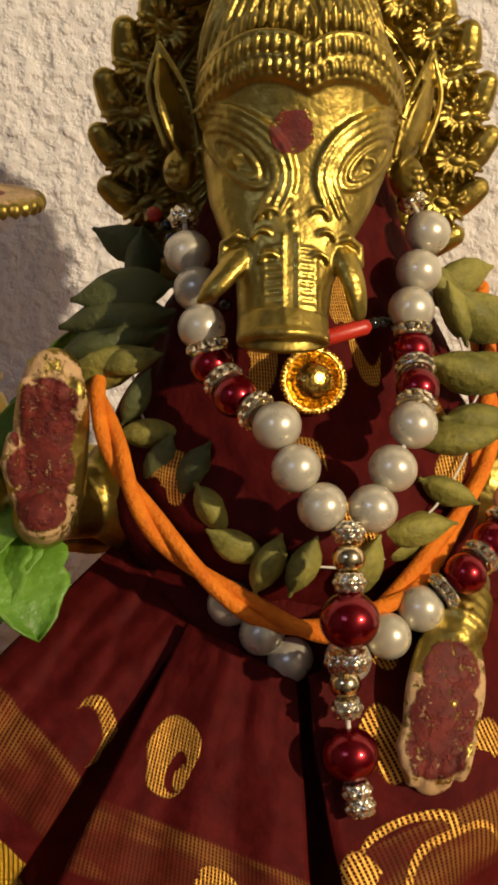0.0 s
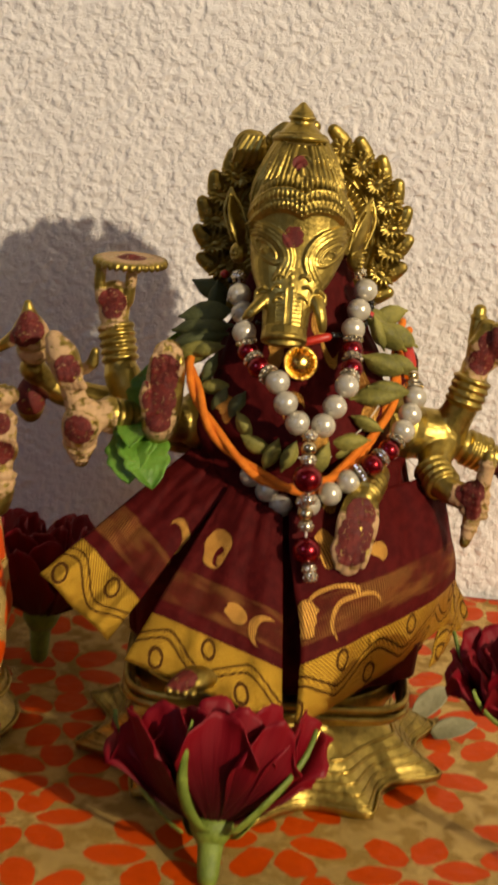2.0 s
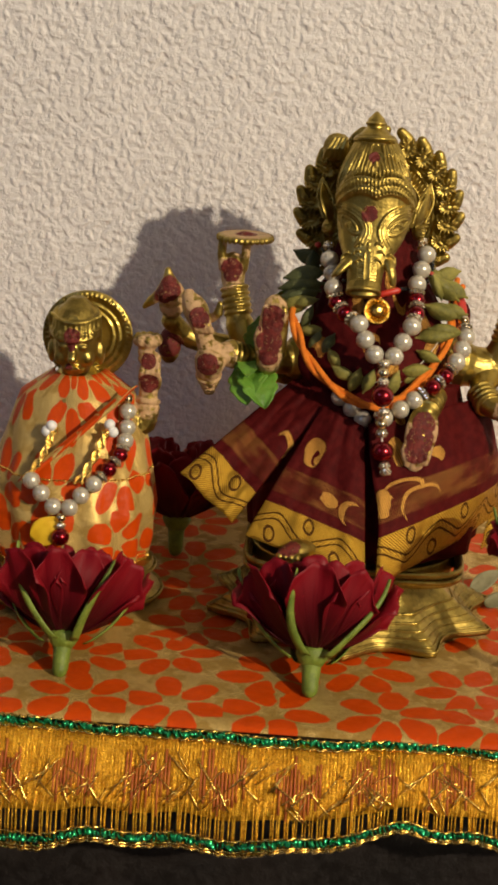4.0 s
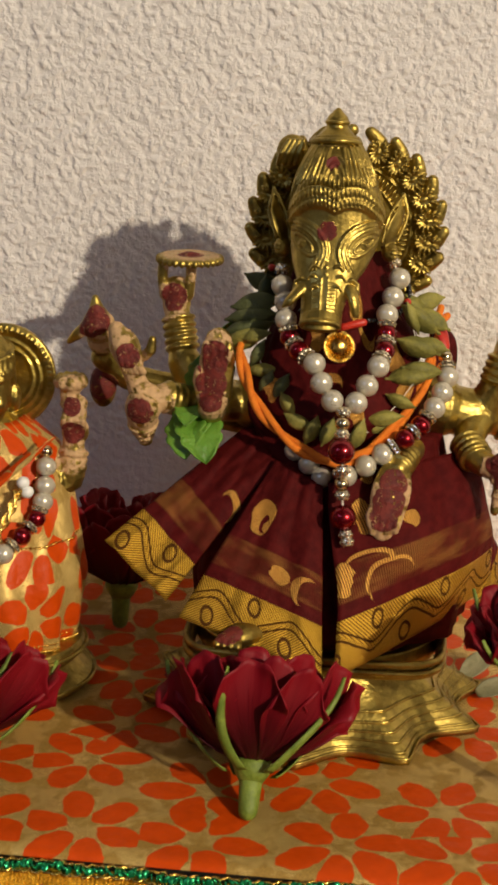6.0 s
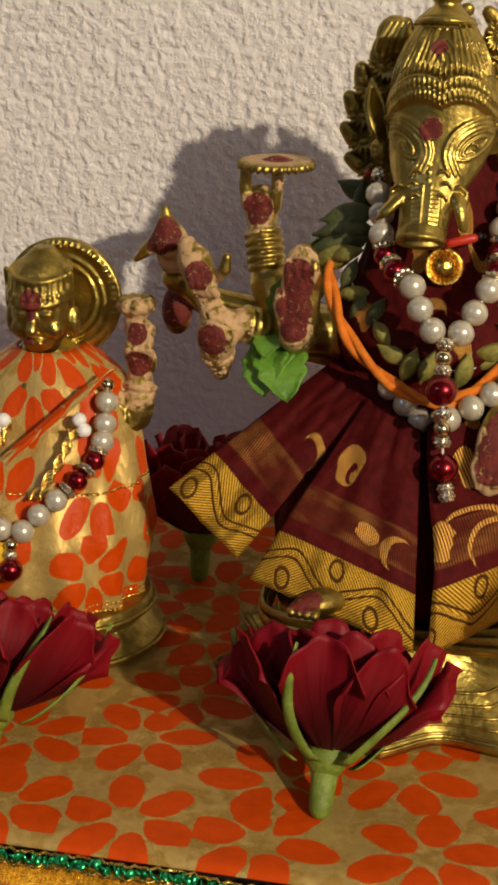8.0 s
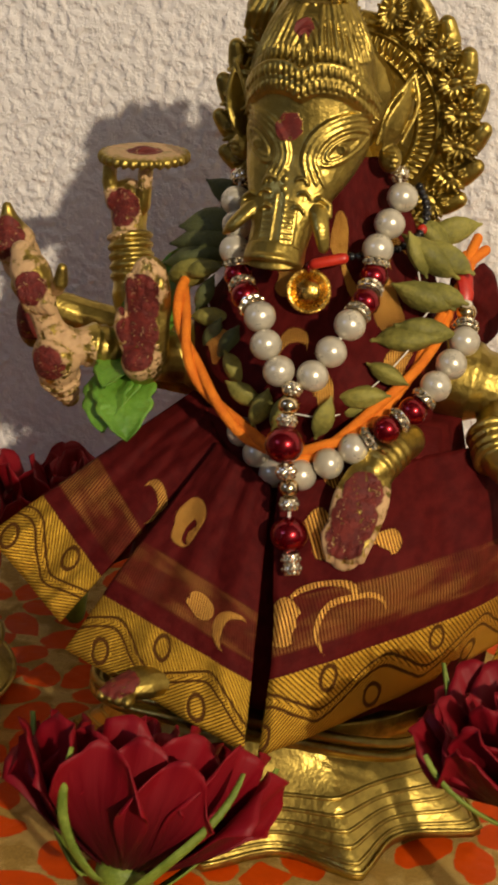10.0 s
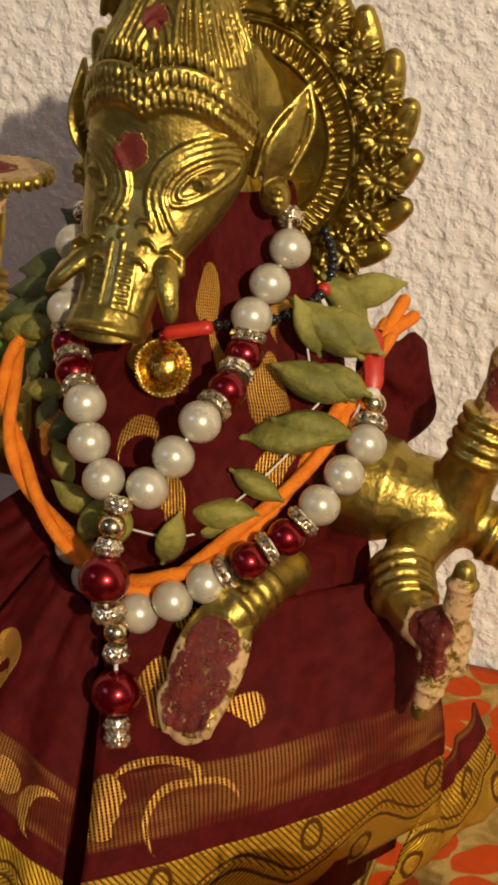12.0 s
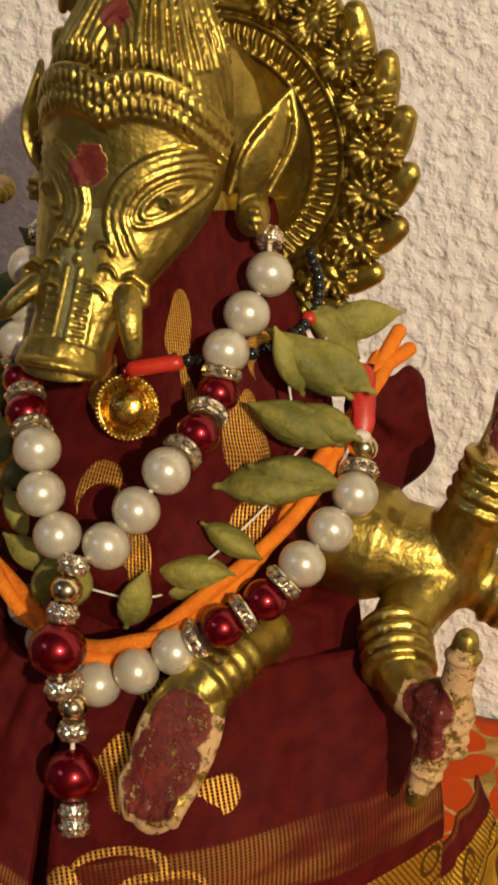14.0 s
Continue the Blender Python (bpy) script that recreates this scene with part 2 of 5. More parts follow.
    wx, wy, _ = xyz(t, vmath(t, "ADD", vec, vmath(t, "SCALE", vmath(t, "SUBTRACT", noise_(t, vec, 0.8, 1, 0.4, True), (0.5, 0.5, 0.5)), scale=0.7)))
    motif = 0.0
    for spec_ in motifs:
        motif = math_(t, "MAXIMUM", motif, crescent(*spec_))
    rows = ramp(t, math_(t, "MAXIMUM", math_(t, "SINE", math_(t, "MULTIPLY", math_(t, "ADD", x, math_(t, "MULTIPLY", y, 0.25)), 84.0)), math_(t, "SUBTRACT", math_(t, "SINE", math_(t, "MULTIPLY", y, 120.0)), 0.75)), -0.25, 0.3)
    warp_n = noise_(t, vmath(t, "MULTIPLY", vec, (0.5, 1.6, 1.0)), 0.9, 2)
    stripe = math_(t, "MULTIPLY", ramp(t, y, hem + 0.4, hem + 0.5), ramp(t, y, hem + 1.5, hem + 1.6, 1.0, 0.0))
    motif = math_(t, "MULTIPLY", math_(t, "MAXIMUM", motif, math_(t, "MULTIPLY", stripe, ramp(t, warp_n, 0.42, 0.62, 0.03, 0.22))), rows)
    gold = math_(t, "MAXIMUM", math_(t, "MULTIPLY", border, math_(t, "MULTIPLY", math_(t, "SUBTRACT", 1.0, dark), thread)),
                 math_(t, "MULTIPLY", motif, math_(t, "SUBTRACT", 1.0, border)))
    maroon = mix(t, ramp(t, noise_(t, vec, 2.5, 4), 0.3, 0.7), (0.054, 0.004, 0.0038), (0.085, 0.007, 0.0062))
    under = mix(t, border, maroon, (0.07, 0.026, 0.005))
    fill(m, mix(t, gold, under, mix(t, border, mix(t, noise_(t, vec, 9.0, 3), (0.74, 0.36, 0.05), (0.86, 0.50, 0.12)), mix(t, noise_(t, vec, 9.0, 3), (0.47, 0.25, 0.017), (0.68, 0.42, 0.05)))), math_(t, "MULTIPLY", gold, 0.8),
         ramp(t, gold, 0, 1, 0.65, 0.4), bump(t, math_(t, "ADD", math_(t, "ADD", math_(t, "MULTIPLY", gold, 0.12), math_(t, "MULTIPLY", weave, 0.025)), math_(t, "ADD", math_(t, "MULTIPLY", math_(t, "MULTIPLY", noise_(t, vec, 26.0, 2), gold), 0.6), math_(t, "MULTIPLY", noise_(t, vec, 3.0, 3), 0.9))), 0.9, 0.0005))
    return m


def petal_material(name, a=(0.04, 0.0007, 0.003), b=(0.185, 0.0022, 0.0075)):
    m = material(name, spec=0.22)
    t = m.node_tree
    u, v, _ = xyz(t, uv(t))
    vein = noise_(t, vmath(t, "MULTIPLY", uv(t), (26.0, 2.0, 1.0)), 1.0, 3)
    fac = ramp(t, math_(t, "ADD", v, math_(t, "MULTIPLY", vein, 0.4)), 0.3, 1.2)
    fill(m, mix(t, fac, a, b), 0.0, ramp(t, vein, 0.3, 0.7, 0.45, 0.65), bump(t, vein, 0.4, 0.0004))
    return m


PLASTER = plaster_material()
FLORAL = floral_cloth("floral_gauze")
FLORAL_DRESS = floral_cloth("floral_dress", 3.5, ground=(0.40, 0.255, 0.065), use_uv=True, shine=0.47)
SILK = silk("maroon_silk")
SILK_PLAIN = silk("maroon_silk_drape", 0.0, FLECKS)
DARK_WOOD = varied("dark_wood", (0.007, 0.005, 0.004), (0.014, 0.01, 0.008), 40, relief=0.0003)
# unseen room surfaces, set dark grey to hold down bounced lamp light
ROOM = varied("low_bounce_paint", (0.085, 0.085, 0.09), (0.11, 0.11, 0.115), 3, rough=(0.7, 0.9))
FLOOR = varied("floor_boards", (0.012, 0.009, 0.007), (0.02, 0.015, 0.011), 4)
PEARL = varied("pearl", (0.56, 0.515, 0.40), (0.59, 0.545, 0.43), 45, metal=0.4, rough=(0.27, 0.30), coat=0.3)
RED_BEAD = varied("red_bead", (0.21, 0.0012, 0.007), (0.25, 0.002, 0.009), 60, metal=0.85, rough=(0.2, 0.26), coat=0.5)
GOLD = varied("bright_gold", (0.85, 0.56, 0.13), (0.72, 0.44, 0.08), 200, metal=1.0, rough=(0.14, 0.3), relief=0.0002, relief_scale=900)
SILVER = varied("crystal_silver", (0.86, 0.78, 0.60), (0.66, 0.56, 0.38), 700, metal=0.92, rough=(0.04, 0.2))
ORANGE = varied("orange_cotton", (0.66, 0.15, 0.003), (0.8, 0.22, 0.008), 250, rough=(0.75, 0.9), relief=0.0004, relief_scale=1800)
POD = varied("cardamom_husk", (0.12, 0.115, 0.018), (0.29, 0.26, 0.05), 110, rough=(0.6, 0.8), relief=0.0004, relief_scale=900)
# the same husk with shade put into its colour, for the left pods
POD_SHADED = varied("cardamom_husk_shaded", (0.05, 0.062, 0.016), (0.1, 0.11, 0.03), 110, rough=(0.6, 0.8), relief=0.0004, relief_scale=900)
THREAD = varied("pale_thread", (0.6, 0.55, 0.45), (0.7, 0.65, 0.55), 500)
BLACK_BEAD = varied("black_glass", (0.006, 0.006, 0.007), (0.012, 0.012, 0.014), 400, rough=(0.08, 0.2), coat=0.5)
CORAL = varied("coral_red", (0.42, 0.02, 0.012), (0.55, 0.035, 0.016), 250, rough=(0.3, 0.5))
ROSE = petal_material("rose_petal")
SEPAL = varied("sepal_green", (0.105, 0.155, 0.012), (0.21, 0.275, 0.035), 130, rough=(0.45, 0.65), relief=0.0003)
LEAF = varied("basil_leaf", (0.075, 0.19, 0.012), (0.14, 0.30, 0.03), 100, rough=(0.4, 0.6), relief=0.0005, relief_scale=500, sss=0.1)
PALE_LEAF = varied("dry_leaf", (0.16, 0.15, 0.07), (0.26, 0.24, 0.13), 120, rough=(0.5, 0.7), relief=0.0005, relief_scale=500)
SEQUIN = varied("green_sequin", (0.008, 0.2, 0.07), (0.03, 0.42, 0.16), 700, metal=0.7, rough=(0.1, 0.3))
TRIM_GOLD = varied("gold_lace", (0.58, 0.27, 0.01), (0.84, 0.48, 0.035), 500, metal=0.8, rough=(0.2, 0.4), relief=0.0004, relief_scale=2500)
TRIM_ORANGE = varied("rust_thread", (0.36, 0.07, 0.012), (0.55, 0.17, 0.02), 250, metal=0.3, rough=(0.4, 0.6), relief=0.0004, relief_scale=2000)
WHITE_BEAD = varied("white_bead", (0.75, 0.75, 0.7), (0.82, 0.82, 0.78), 300, rough=(0.25, 0.4))
YELLOW = varied("yellow_petal", (0.75, 0.45, 0.01), (0.85, 0.55, 0.02), 200, rough=(0.5, 0.7))

# ---- shapes: all lengths below in centimetres ----
BASE = {}


def thing(name, at, label, category, group="", kind=""):
    ob = new(name)
    ob.empty_display_size = 0.01
    ob.location = Vector(at) * 0.01
    BASE[ob.name] = Vector(at)
    return tagged(ob, label, category, group, kind)


def mesh_of(name, bm, mats, at=(0, 0, 0), smooth=True):
    me = bpy.data.meshes.new(name)
    bm.transform(Matrix.Scale(0.01, 4) @ Matrix.Translation(-Vector(at)))
    bm.to_mesh(me)
    bm.free()
    for m in mats if isinstance(mats, (list, tuple)) else [mats]:
        me.materials.append(m)
    if smooth:
        me.polygons.foreach_set("use_smooth", [True] * len(me.polygons))
    return me


def part(name, bm, mats, parent=None, label="", smooth=True):
    """Links a bmesh, given in place, as one mesh object under a thing or a part."""
    at = BASE[parent.name] if parent else Vector((0, 0, 0))
    ob = new(name, mesh_of(name, bm, mats, at, smooth))
    if parent:
        ob.parent = parent
    BASE[ob.name] = at
    return tagged(ob, label)


def solo(name, bm, mats, label, category, at=(0, 0, 0), group="", kind="", smooth=True):
    """A thing that is one mesh."""
    ob = new(name, mesh_of(name, bm, mats, at, smooth))
    ob.location = Vector(at) * 0.01
    BASE[ob.name] = Vector(at)
    return tagged(ob, label, category, group, kind)


def put(name, me, parent, at, turn=None, size=1.0, label=""):
    """One more object on a shared mesh, at a place in the world, under parent."""
    ob = new(name, me)
    ob.parent = parent
    ob.location = (Vector(at) - BASE[parent.name]) * 0.01
    if turn is not None:
        ob.rotation_euler = turn.to_euler()
    ob.scale = (size, size, size)
    BASE[ob.name] = Vector(at)
    return tagged(ob, label)


def spline(pts, steps=8):
    """A smooth line (or line with radii) through the points."""
    p = [np.array(q, float) for q in pts]
    p = [2 * p[0] - p[1]] + p + [2 * p[-1] - p[-2]]
    out = []
    for i in range(1, len(p) - 2):
        for k in range(steps):
            s = k / steps
            a, b, c, d = p[i - 1:i + 3]
            out.append(0.5 * (2 * b + (c - a) * s + (2 * a - 5 * b + 4 * c - d) * s * s + (3 * b - a - 3 * c + d) * s ** 3))
    return out + [p[-2]]


def tube(bm, pts, r, n=10, flat=1.0, up=(0, 0, 1), mat=0, round_ends=True):
    """A swept tube; r: one radius or one for each point; flat: thickness across 'up'."""
    pts = [Vector(p) for p in pts]
    rs = [r] * len(pts) if not hasattr(r, "__len__") else list(r)
    if round_ends and len(pts) > 1:
        for e, s in ((0, 1), (-1, -1)):
            d = (pts[e] - pts[1 if e == 0 else -2]).normalized()
            r0, p0 = rs[e], pts[e]
            extra = [(p0 + d * r0 * math.sin(a), r0 * math.cos(a)) for a in (0.55, 1.1, 1.5)]
            for q, w in extra:
                if e == 0:
                    pts.insert(0, q), rs.insert(0, w)
                else:
                    pts.append(q), rs.append(w)
    rings, side = [], None
    for i, p in enumerate(pts):
        d = (pts[min(i + 1, len(pts) - 1)] - pts[max(i - 1, 0)]).normalized()
        if side is None:
            side = d.cross(Vector(up))
            if side.length < 1e-3:
                side = d.cross(Vector((1, 0.2, 0)))
        side = (side - d * side.dot(d)).normalized()
        top = side.cross(d)
        rings.append([bm.verts.new(p + side * rs[i] * math.cos(a) + top * rs[i] * flat * math.sin(a)) for a in (2 * math.pi * k / n for k in range(n))])
    for a, b in zip(rings, rings[1:]):
        for k in range(n):
            bm.faces.new((a[k], a[(k + 1) % n], b[(k + 1) % n], b[k])).material_index = mat
    bm.faces.new(rings[0][::-1]).material_index = mat
    bm.faces.new(rings[-1]).material_index = mat
    return bm


def blob(bm, c, r, turn=None, seg=14, mat=0):
    r = r if hasattr(r, "__len__") else (r, r, r)
    m = Matrix.LocRotScale(Vector(c), turn, Vector(r))
    vs = bmesh.ops.create_uvsphere(bm, u_segments=seg, v_segments=max(6, seg * 2 // 3), radius=1, matrix=m)["verts"]
    if mat:
        for f in {f for v in vs for f in v.link_faces}:
            f.material_index = mat
    return bm


def ring_(bm, c, axis, radius, thick, n=28, k=8, mat=0):
    q = Vector((0, 0, 1)).rotation_difference(Vector(axis))
    pts = [[bm.verts.new(Vector(c) + q @ Vector(((radius + thick * math.cos(b)) * math.cos(a), (radius + thick * math.cos(b)) * math.sin(a), thick * math.sin(b))))
            for b in (2 * math.pi * j / k for j in range(k))] for a in (2 * math.pi * i / n for i in range(n))]
    for i in range(n):
        for j in range(k):
            bm.faces.new((pts[i][j], pts[(i + 1) % n][j], pts[(i + 1) % n][(j + 1) % k], pts[i][(j + 1) % k])).material_index = mat
    return bm


def loft(bm, rows, n=36, mat=0, wave=None, cap=True):
    """Rows of (centre, half width x, half depth y), stacked as flat ellipses; wave(a, i) scales a ring at an angle."""
    rings = []
    for i, (c, rx, ry) in enumerate(rows):
        ring = []
        for k in range(n):
            a = 2 * math.pi * k / n
            s = wave(a, i / (len(rows) - 1)) if wave else 1.0
            ring.append(bm.verts.new((c[0] + rx * s * math.cos(a), c[1] + ry * s * math.sin(a), c[2])))
        rings.append(ring)
    for a, b in zip(rings, rings[1:]):
        for k in range(n):
            bm.faces.new((a[k], b[k], b[(k + 1) % n], a[(k + 1) % n])).material_index = mat
    if cap:
        bm.faces.new(rings[0])
        bm.faces.new(rings[-1][::-1])
    return bm


def sheet(bm, at, nu, nv, uvs=None, mat=0):
    """A grid of at(u, v); uvs(u, v) in centimetres."""
    layer = bm.loops.layers.uv.verify()
    g = [[bm.verts.new(at(i / nu, j / nv)) for j in range(nv + 1)] for i in range(nu + 1)]
    for i in range(nu):
        for j in range(nv):
            f = bm.faces.new((g[i][j], g[i + 1][j], g[i + 1][j + 1], g[i][j + 1]))
            f.material_index = mat
            if uvs:
                for l, (a, b) in zip(f.loops, ((i, j), (i + 1, j), (i + 1, j + 1), (i, j + 1))):
                    l[layer].uv = uvs(a / nu, b / nv)
    return bm


def thick(ob, mm):
    mod = ob.modifiers.new("thickness", "SOLIDIFY")
    mod.thickness, mod.offset = mm * 0.001, 0.0
    return ob


def fused(bm, voxel_mm, smooth=2):
    """The shapes of bm melted into one skin; returns a new bmesh in centimetres."""
    me = mesh_of("melt", bm, [])
    ob = new("melt", me)
    mod = ob.modifiers.new("melt", "REMESH")
    mod.mode, mod.voxel_size = "VOXEL", voxel_mm * 0.001
    sm = ob.modifiers.new("soft", "SMOOTH")
    sm.factor, sm.iterations = 0.5, smooth
    made = bpy.data.meshes.new_from_object(ob.evaluated_get(bpy.context.evaluated_depsgraph_get()))
    out = bmesh.new()
    out.from_mesh(made)
    out.transform(Matrix.Scale(100, 4))
    bpy.data.objects.remove(ob)
    bpy.data.meshes.remove(made)
    return out


def box(bm, lo, hi):
    bmesh.ops.create_cube(bm, size=1, matrix=Matrix.LocRotScale((Vector(lo) + Vector(hi)) / 2, None, Vector(hi) - Vector(lo)))
    return bm


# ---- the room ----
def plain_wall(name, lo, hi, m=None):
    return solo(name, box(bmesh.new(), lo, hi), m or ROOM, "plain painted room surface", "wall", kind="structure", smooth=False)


plain_wall("wall_north", (-200, 13.4, -75), (220, 25, 175), PLASTER)
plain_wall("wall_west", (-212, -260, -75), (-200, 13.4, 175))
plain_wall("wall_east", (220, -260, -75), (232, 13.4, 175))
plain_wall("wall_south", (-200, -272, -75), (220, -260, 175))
tagged(plain_wall("floor", (-212, -272, -87), (232, 25, -75.2), FLOOR), "dark wooden floor of the room", "floor")
tagged(plain_wall("ceiling", (-212, -272, 175.2), (232, 25, 187)), "plain dark grey ceiling, out of view", "ceiling")


def rough_plaster():
    """The stretch of wall behind the altar: trowelled plaster with grains and pits."""
    def at(u, v):
        x, z = -21 + 38 * u, -3 + 32 * v
        p = Vector((x, z, 0))
        h = noise.fractal(p * 2.1, 0.9, 2.1, 3) * 0.5 + noise.noise(p * 4.6 + Vector((7, 3, 1))) * 0.5
        h = max(-0.55, min(0.4, h))
        return (x, 13.06 - 0.125 * h + 0.02 * noise.noise(p * 0.35), z)
    ob = solo("wall_north_plaster", sheet(bmesh.new(), at, 440, 370), PLASTER, "off-white rough trowelled plaster wall", "wall", kind="structure")
    return ob


rough_plaster()


# ---- the altar table and its cloth ----
def table():
    t = thing("low_table", (0, 0, -75), "low black-stained wooden table under the altar cloth", "table")
    part("tabletop", box(bmesh.new(), (-34, -11.0, -2.4), (30, 12.4, -0.25)), DARK_WOOD, t, smooth=False)
    part("apron", box(bmesh.new(), (-32, -9.4, -9), (28, -8.2, -2.4)), DARK_WOOD, t, smooth=False)
    for x in (-32, 26):
        for y in (-9.5, 9.5):
            part("leg", box(bmesh.new(), (x, y, -75), (x + 2.4, y + 2.4, -2.4)), DARK_WOOD, t, smooth=False)


def cloth_height(x, y):
    p = Vector((x * 0.16, y * 0.2, 2.0))
    return 0.14 * noise.noise(p) + 0.06 * noise.noise(p * 3.1) + 0.05 * abs(noise.noise(p * 1.7 + Vector((5, 1, 0)))) - 0.08


def hem_line(x):
    """The height of the front hem's lower edge, and its reach to the front."""
    z = -3.62 + 0.085 * (x + 2) + 0.22 * math.sin(x * 0.55 + 0.6) + 0.35 * math.exp(-((x - 1.9) / 0.8) ** 2) + 0.1 * math.sin(x * 1.9)
    return z, -13.1 + 0.15 * math.sin(x * 0.7)


def trim_point(x, v):
    """v: 0 at the top of the trim, 1 at its lower edge."""
    z1, y1 = hem_line(x)
    y0, z0 = -11.35 + 0.12 * math.sin(x * 0.4), -0.28 + 0.05 * math.sin(x * 0.9)
    return Vector((x, y0 + (y1 - y0) * max(v, 0.0) ** 0.75 - 0.25 * math.sin(math.pi * v) + 0.05 * math.sin(x * 2.3 + 5 * v), z0 + (z1 - z0) * v))


def altar_cloth():
    c = thing("altar_cloth", (0, 0, -0.2), "beige gauze altar cloth printed with orange flowers, gold-trimmed hem", "tablecloth")

    def at(u, v):
        x, y = -26 + 46 * u, 12.7 - 24.05 * v
        drop = max(0.0, -y - 10.4)
        return (x, y, cloth_height(x, y) * (1 - min(1, drop)) - 0.28 * drop ** 2 + 0.02)
    thick(part("sheet", sheet(bmesh.new(), at, 120, 70), FLORAL, c), 0.4)
    # the lace band
    bm = bmesh.new()
    sheet(bm, lambda u, v: trim_point(-26 + 46 * u, 0.03 + 0.64 * v), 260, 8)
    band_ = thick(part("lace_band", bm, TRIM_GOLD, c, "gold lace band"), 0.5)
    rng = random.Random(4)
    threads, rust = bmesh.new(), bmesh.new()
    x = -19.0
    while x < 13:
        lean = rng.uniform(-0.06, 0.06)
        pts = [trim_point(x + lean * k / 3, 0.06 + 0.9 * k / 5) + Vector((0, -0.06, 0)) for k in range(6)]
        tube(threads, pts, rng.uniform(0.022, 0.04), 5, round_ends=False)
        if math.sin(x * 2.4) > -0.35:
            a, w = 0.1 + 0.2 * rng.random(), 0.2 + 0.22 * rng.random()
            tube(rust, [trim_point(x + 0.05, a + w * k / 3) + Vector((0, -0.075, 0)) for k in range(4)], 0.05, 5, round_ends=False)
        x += 0.125
    tagged(part("gold_thread", threads, TRIM_GOLD, band_), kind="stuff")
    tagged(part("rust_thread", rust, TRIM_ORANGE, band_, "rust-orange woven lozenges"), kind="stuff")
    lac = bmesh.new()
    x = -19.0
    while x < 13:
        s = 1 if rng.random() < 0.6 else -1
        a, l = rng.uniform(0.12, 0.5), rng.uniform(0.1, 0.24)
        dx = rng.uniform(0.35, 0.95) * s
        tube(lac, [trim_point(x + dx * k / 3, a + l * (1 - k / 3)) + Vector((0, -0.12, 0)) for k in range(4)], rng.uniform(0.035, 0.06), 5, 0.5, round_ends=False)
        x += rng.uniform(0.07, 0.24)
    tagged(part("zari_stitch", lac, GOLD, band_, "bright slanting gold stitches"), kind="stuff")
    # rows of sequins along both edges
    for name, v0 in (("sequin_edging", 0.02), ("sequin_edging", 0.9)):
        sq = bmesh.new()
        x = -19.0
        while x < 13:
            p = trim_point(x, v0 + rng.uniform(-0.012, 0.012)) + Vector((0, -0.13, 0.02))
            q = Euler((radians(rng.uniform(30, 110)), radians(rng.uniform(-35, 35)), rng.uniform(0, 3))).to_quaternion()
            bmesh.ops.create_cone(sq, cap_ends=True, segments=6, radius1=0.15, radius2=0.12, depth=0.035, matrix=Matrix.LocRotScale(p, q, None))
            x += 0.15
        tagged(part(name, sq, SEQUIN, band_, "green sequin edging"), kind="stuff")
    for v0, r in ((-0.005, 0.05), (0.055, 0.05), (0.85, 0.045), (0.955, 0.06), (0.985, 0.06)):
        bm = bmesh.new()
        tube(bm, [trim_point(-19 + 0.1 * k, v0 + 0.008 * math.sin(k * 2.1)) + Vector((0, -0.1 + 0.04 * math.sin(k * 1.3), 0)) for k in range(320)], r, 6)
        part("gold_cord", bm, GOLD, band_, "gold edging cord")


table()
altar_cloth()


# ---- the boar-headed idol ----
KEEL = 2.1


def keel(a, v):
    """How far the head's outline draws in at an angle: pointed in front, round behind."""
    c, s = abs(math.cos(a)), abs(math.sin(a))
    return 1.0 if math.sin(a) > 0 else 1 / (c ** KEEL + s ** KEEL) ** (1 / KEEL)


def face_rows(z):
    """The head's outline at a height: centre x and y, half width, half depth."""
    zs = [13.45, 13.8, 14.25, 14.75, 15.25, 15.8, 16.4, 17.2, 18.2]
    f = lambda v: float(np.interp(z, zs, v))
    return (f([-0.62, -0.61, -0.58, -0.53, -0.46, -0.38, -0.34, -0.34, -0.36]), f([-1.0, -0.84, -0.5, -0.06, 0.36, 0.68, 0.84, 0.93, 1.1]),
            f([0.68, 0.67, 0.72, 0.96, 1.24, 1.42, 1.45, 1.38, 1.24]), f([0.56, 0.64, 0.70, 0.88, 1.06, 1.14, 1.18, 1.18, 1.1]))


def on_face(x, z, lift=0.0):
    cx, cy, w, d = face_rows(z)
    s = max(-0.98, min(0.98, (x - cx) / w))
    return Vector((x, cy - d * (1 - abs(s) ** KEEL) ** (1 / KEEL) - lift, z))


def hand_closed(bm, wrist, palm, tip, r):
    """A rough cast fist: palm, four knuckles and a thumb."""
    w, p, t = Vector(wrist), Vector(palm), Vector(tip)
    tube(bm, [w, (w + p) / 2, p], [r * 0.8, r * 1.05, r * 1.1], 12)
    d = (t - p)
    side = d.cross(Vector((0, -1, 0.2))).normalized()
    for k in range(4):
        o = side * r * (k - 1.5) * 0.5
        tube(bm, [p + o * 0.8, p + o + d * 0.5, t + o * 0.6 - d * 0.06 * abs(k - 1.5)], [r * 0.42, r * 0.38, r * 0.28], 8)


def bangles(bm, a, b, r, count):
    a, b = Vector(a), Vector(b)
    for k in range(count):
        ring_(bm, a + (b - a) * k / max(1, count - 1), b - a, r, 0.095, 24, 8)


def joined(a, b):
    me = bpy.data.meshes.new("join")
    b.to_mesh(me)
    a.from_mesh(me)
    bpy.data.meshes.remove(me)
    b.free()
    return a


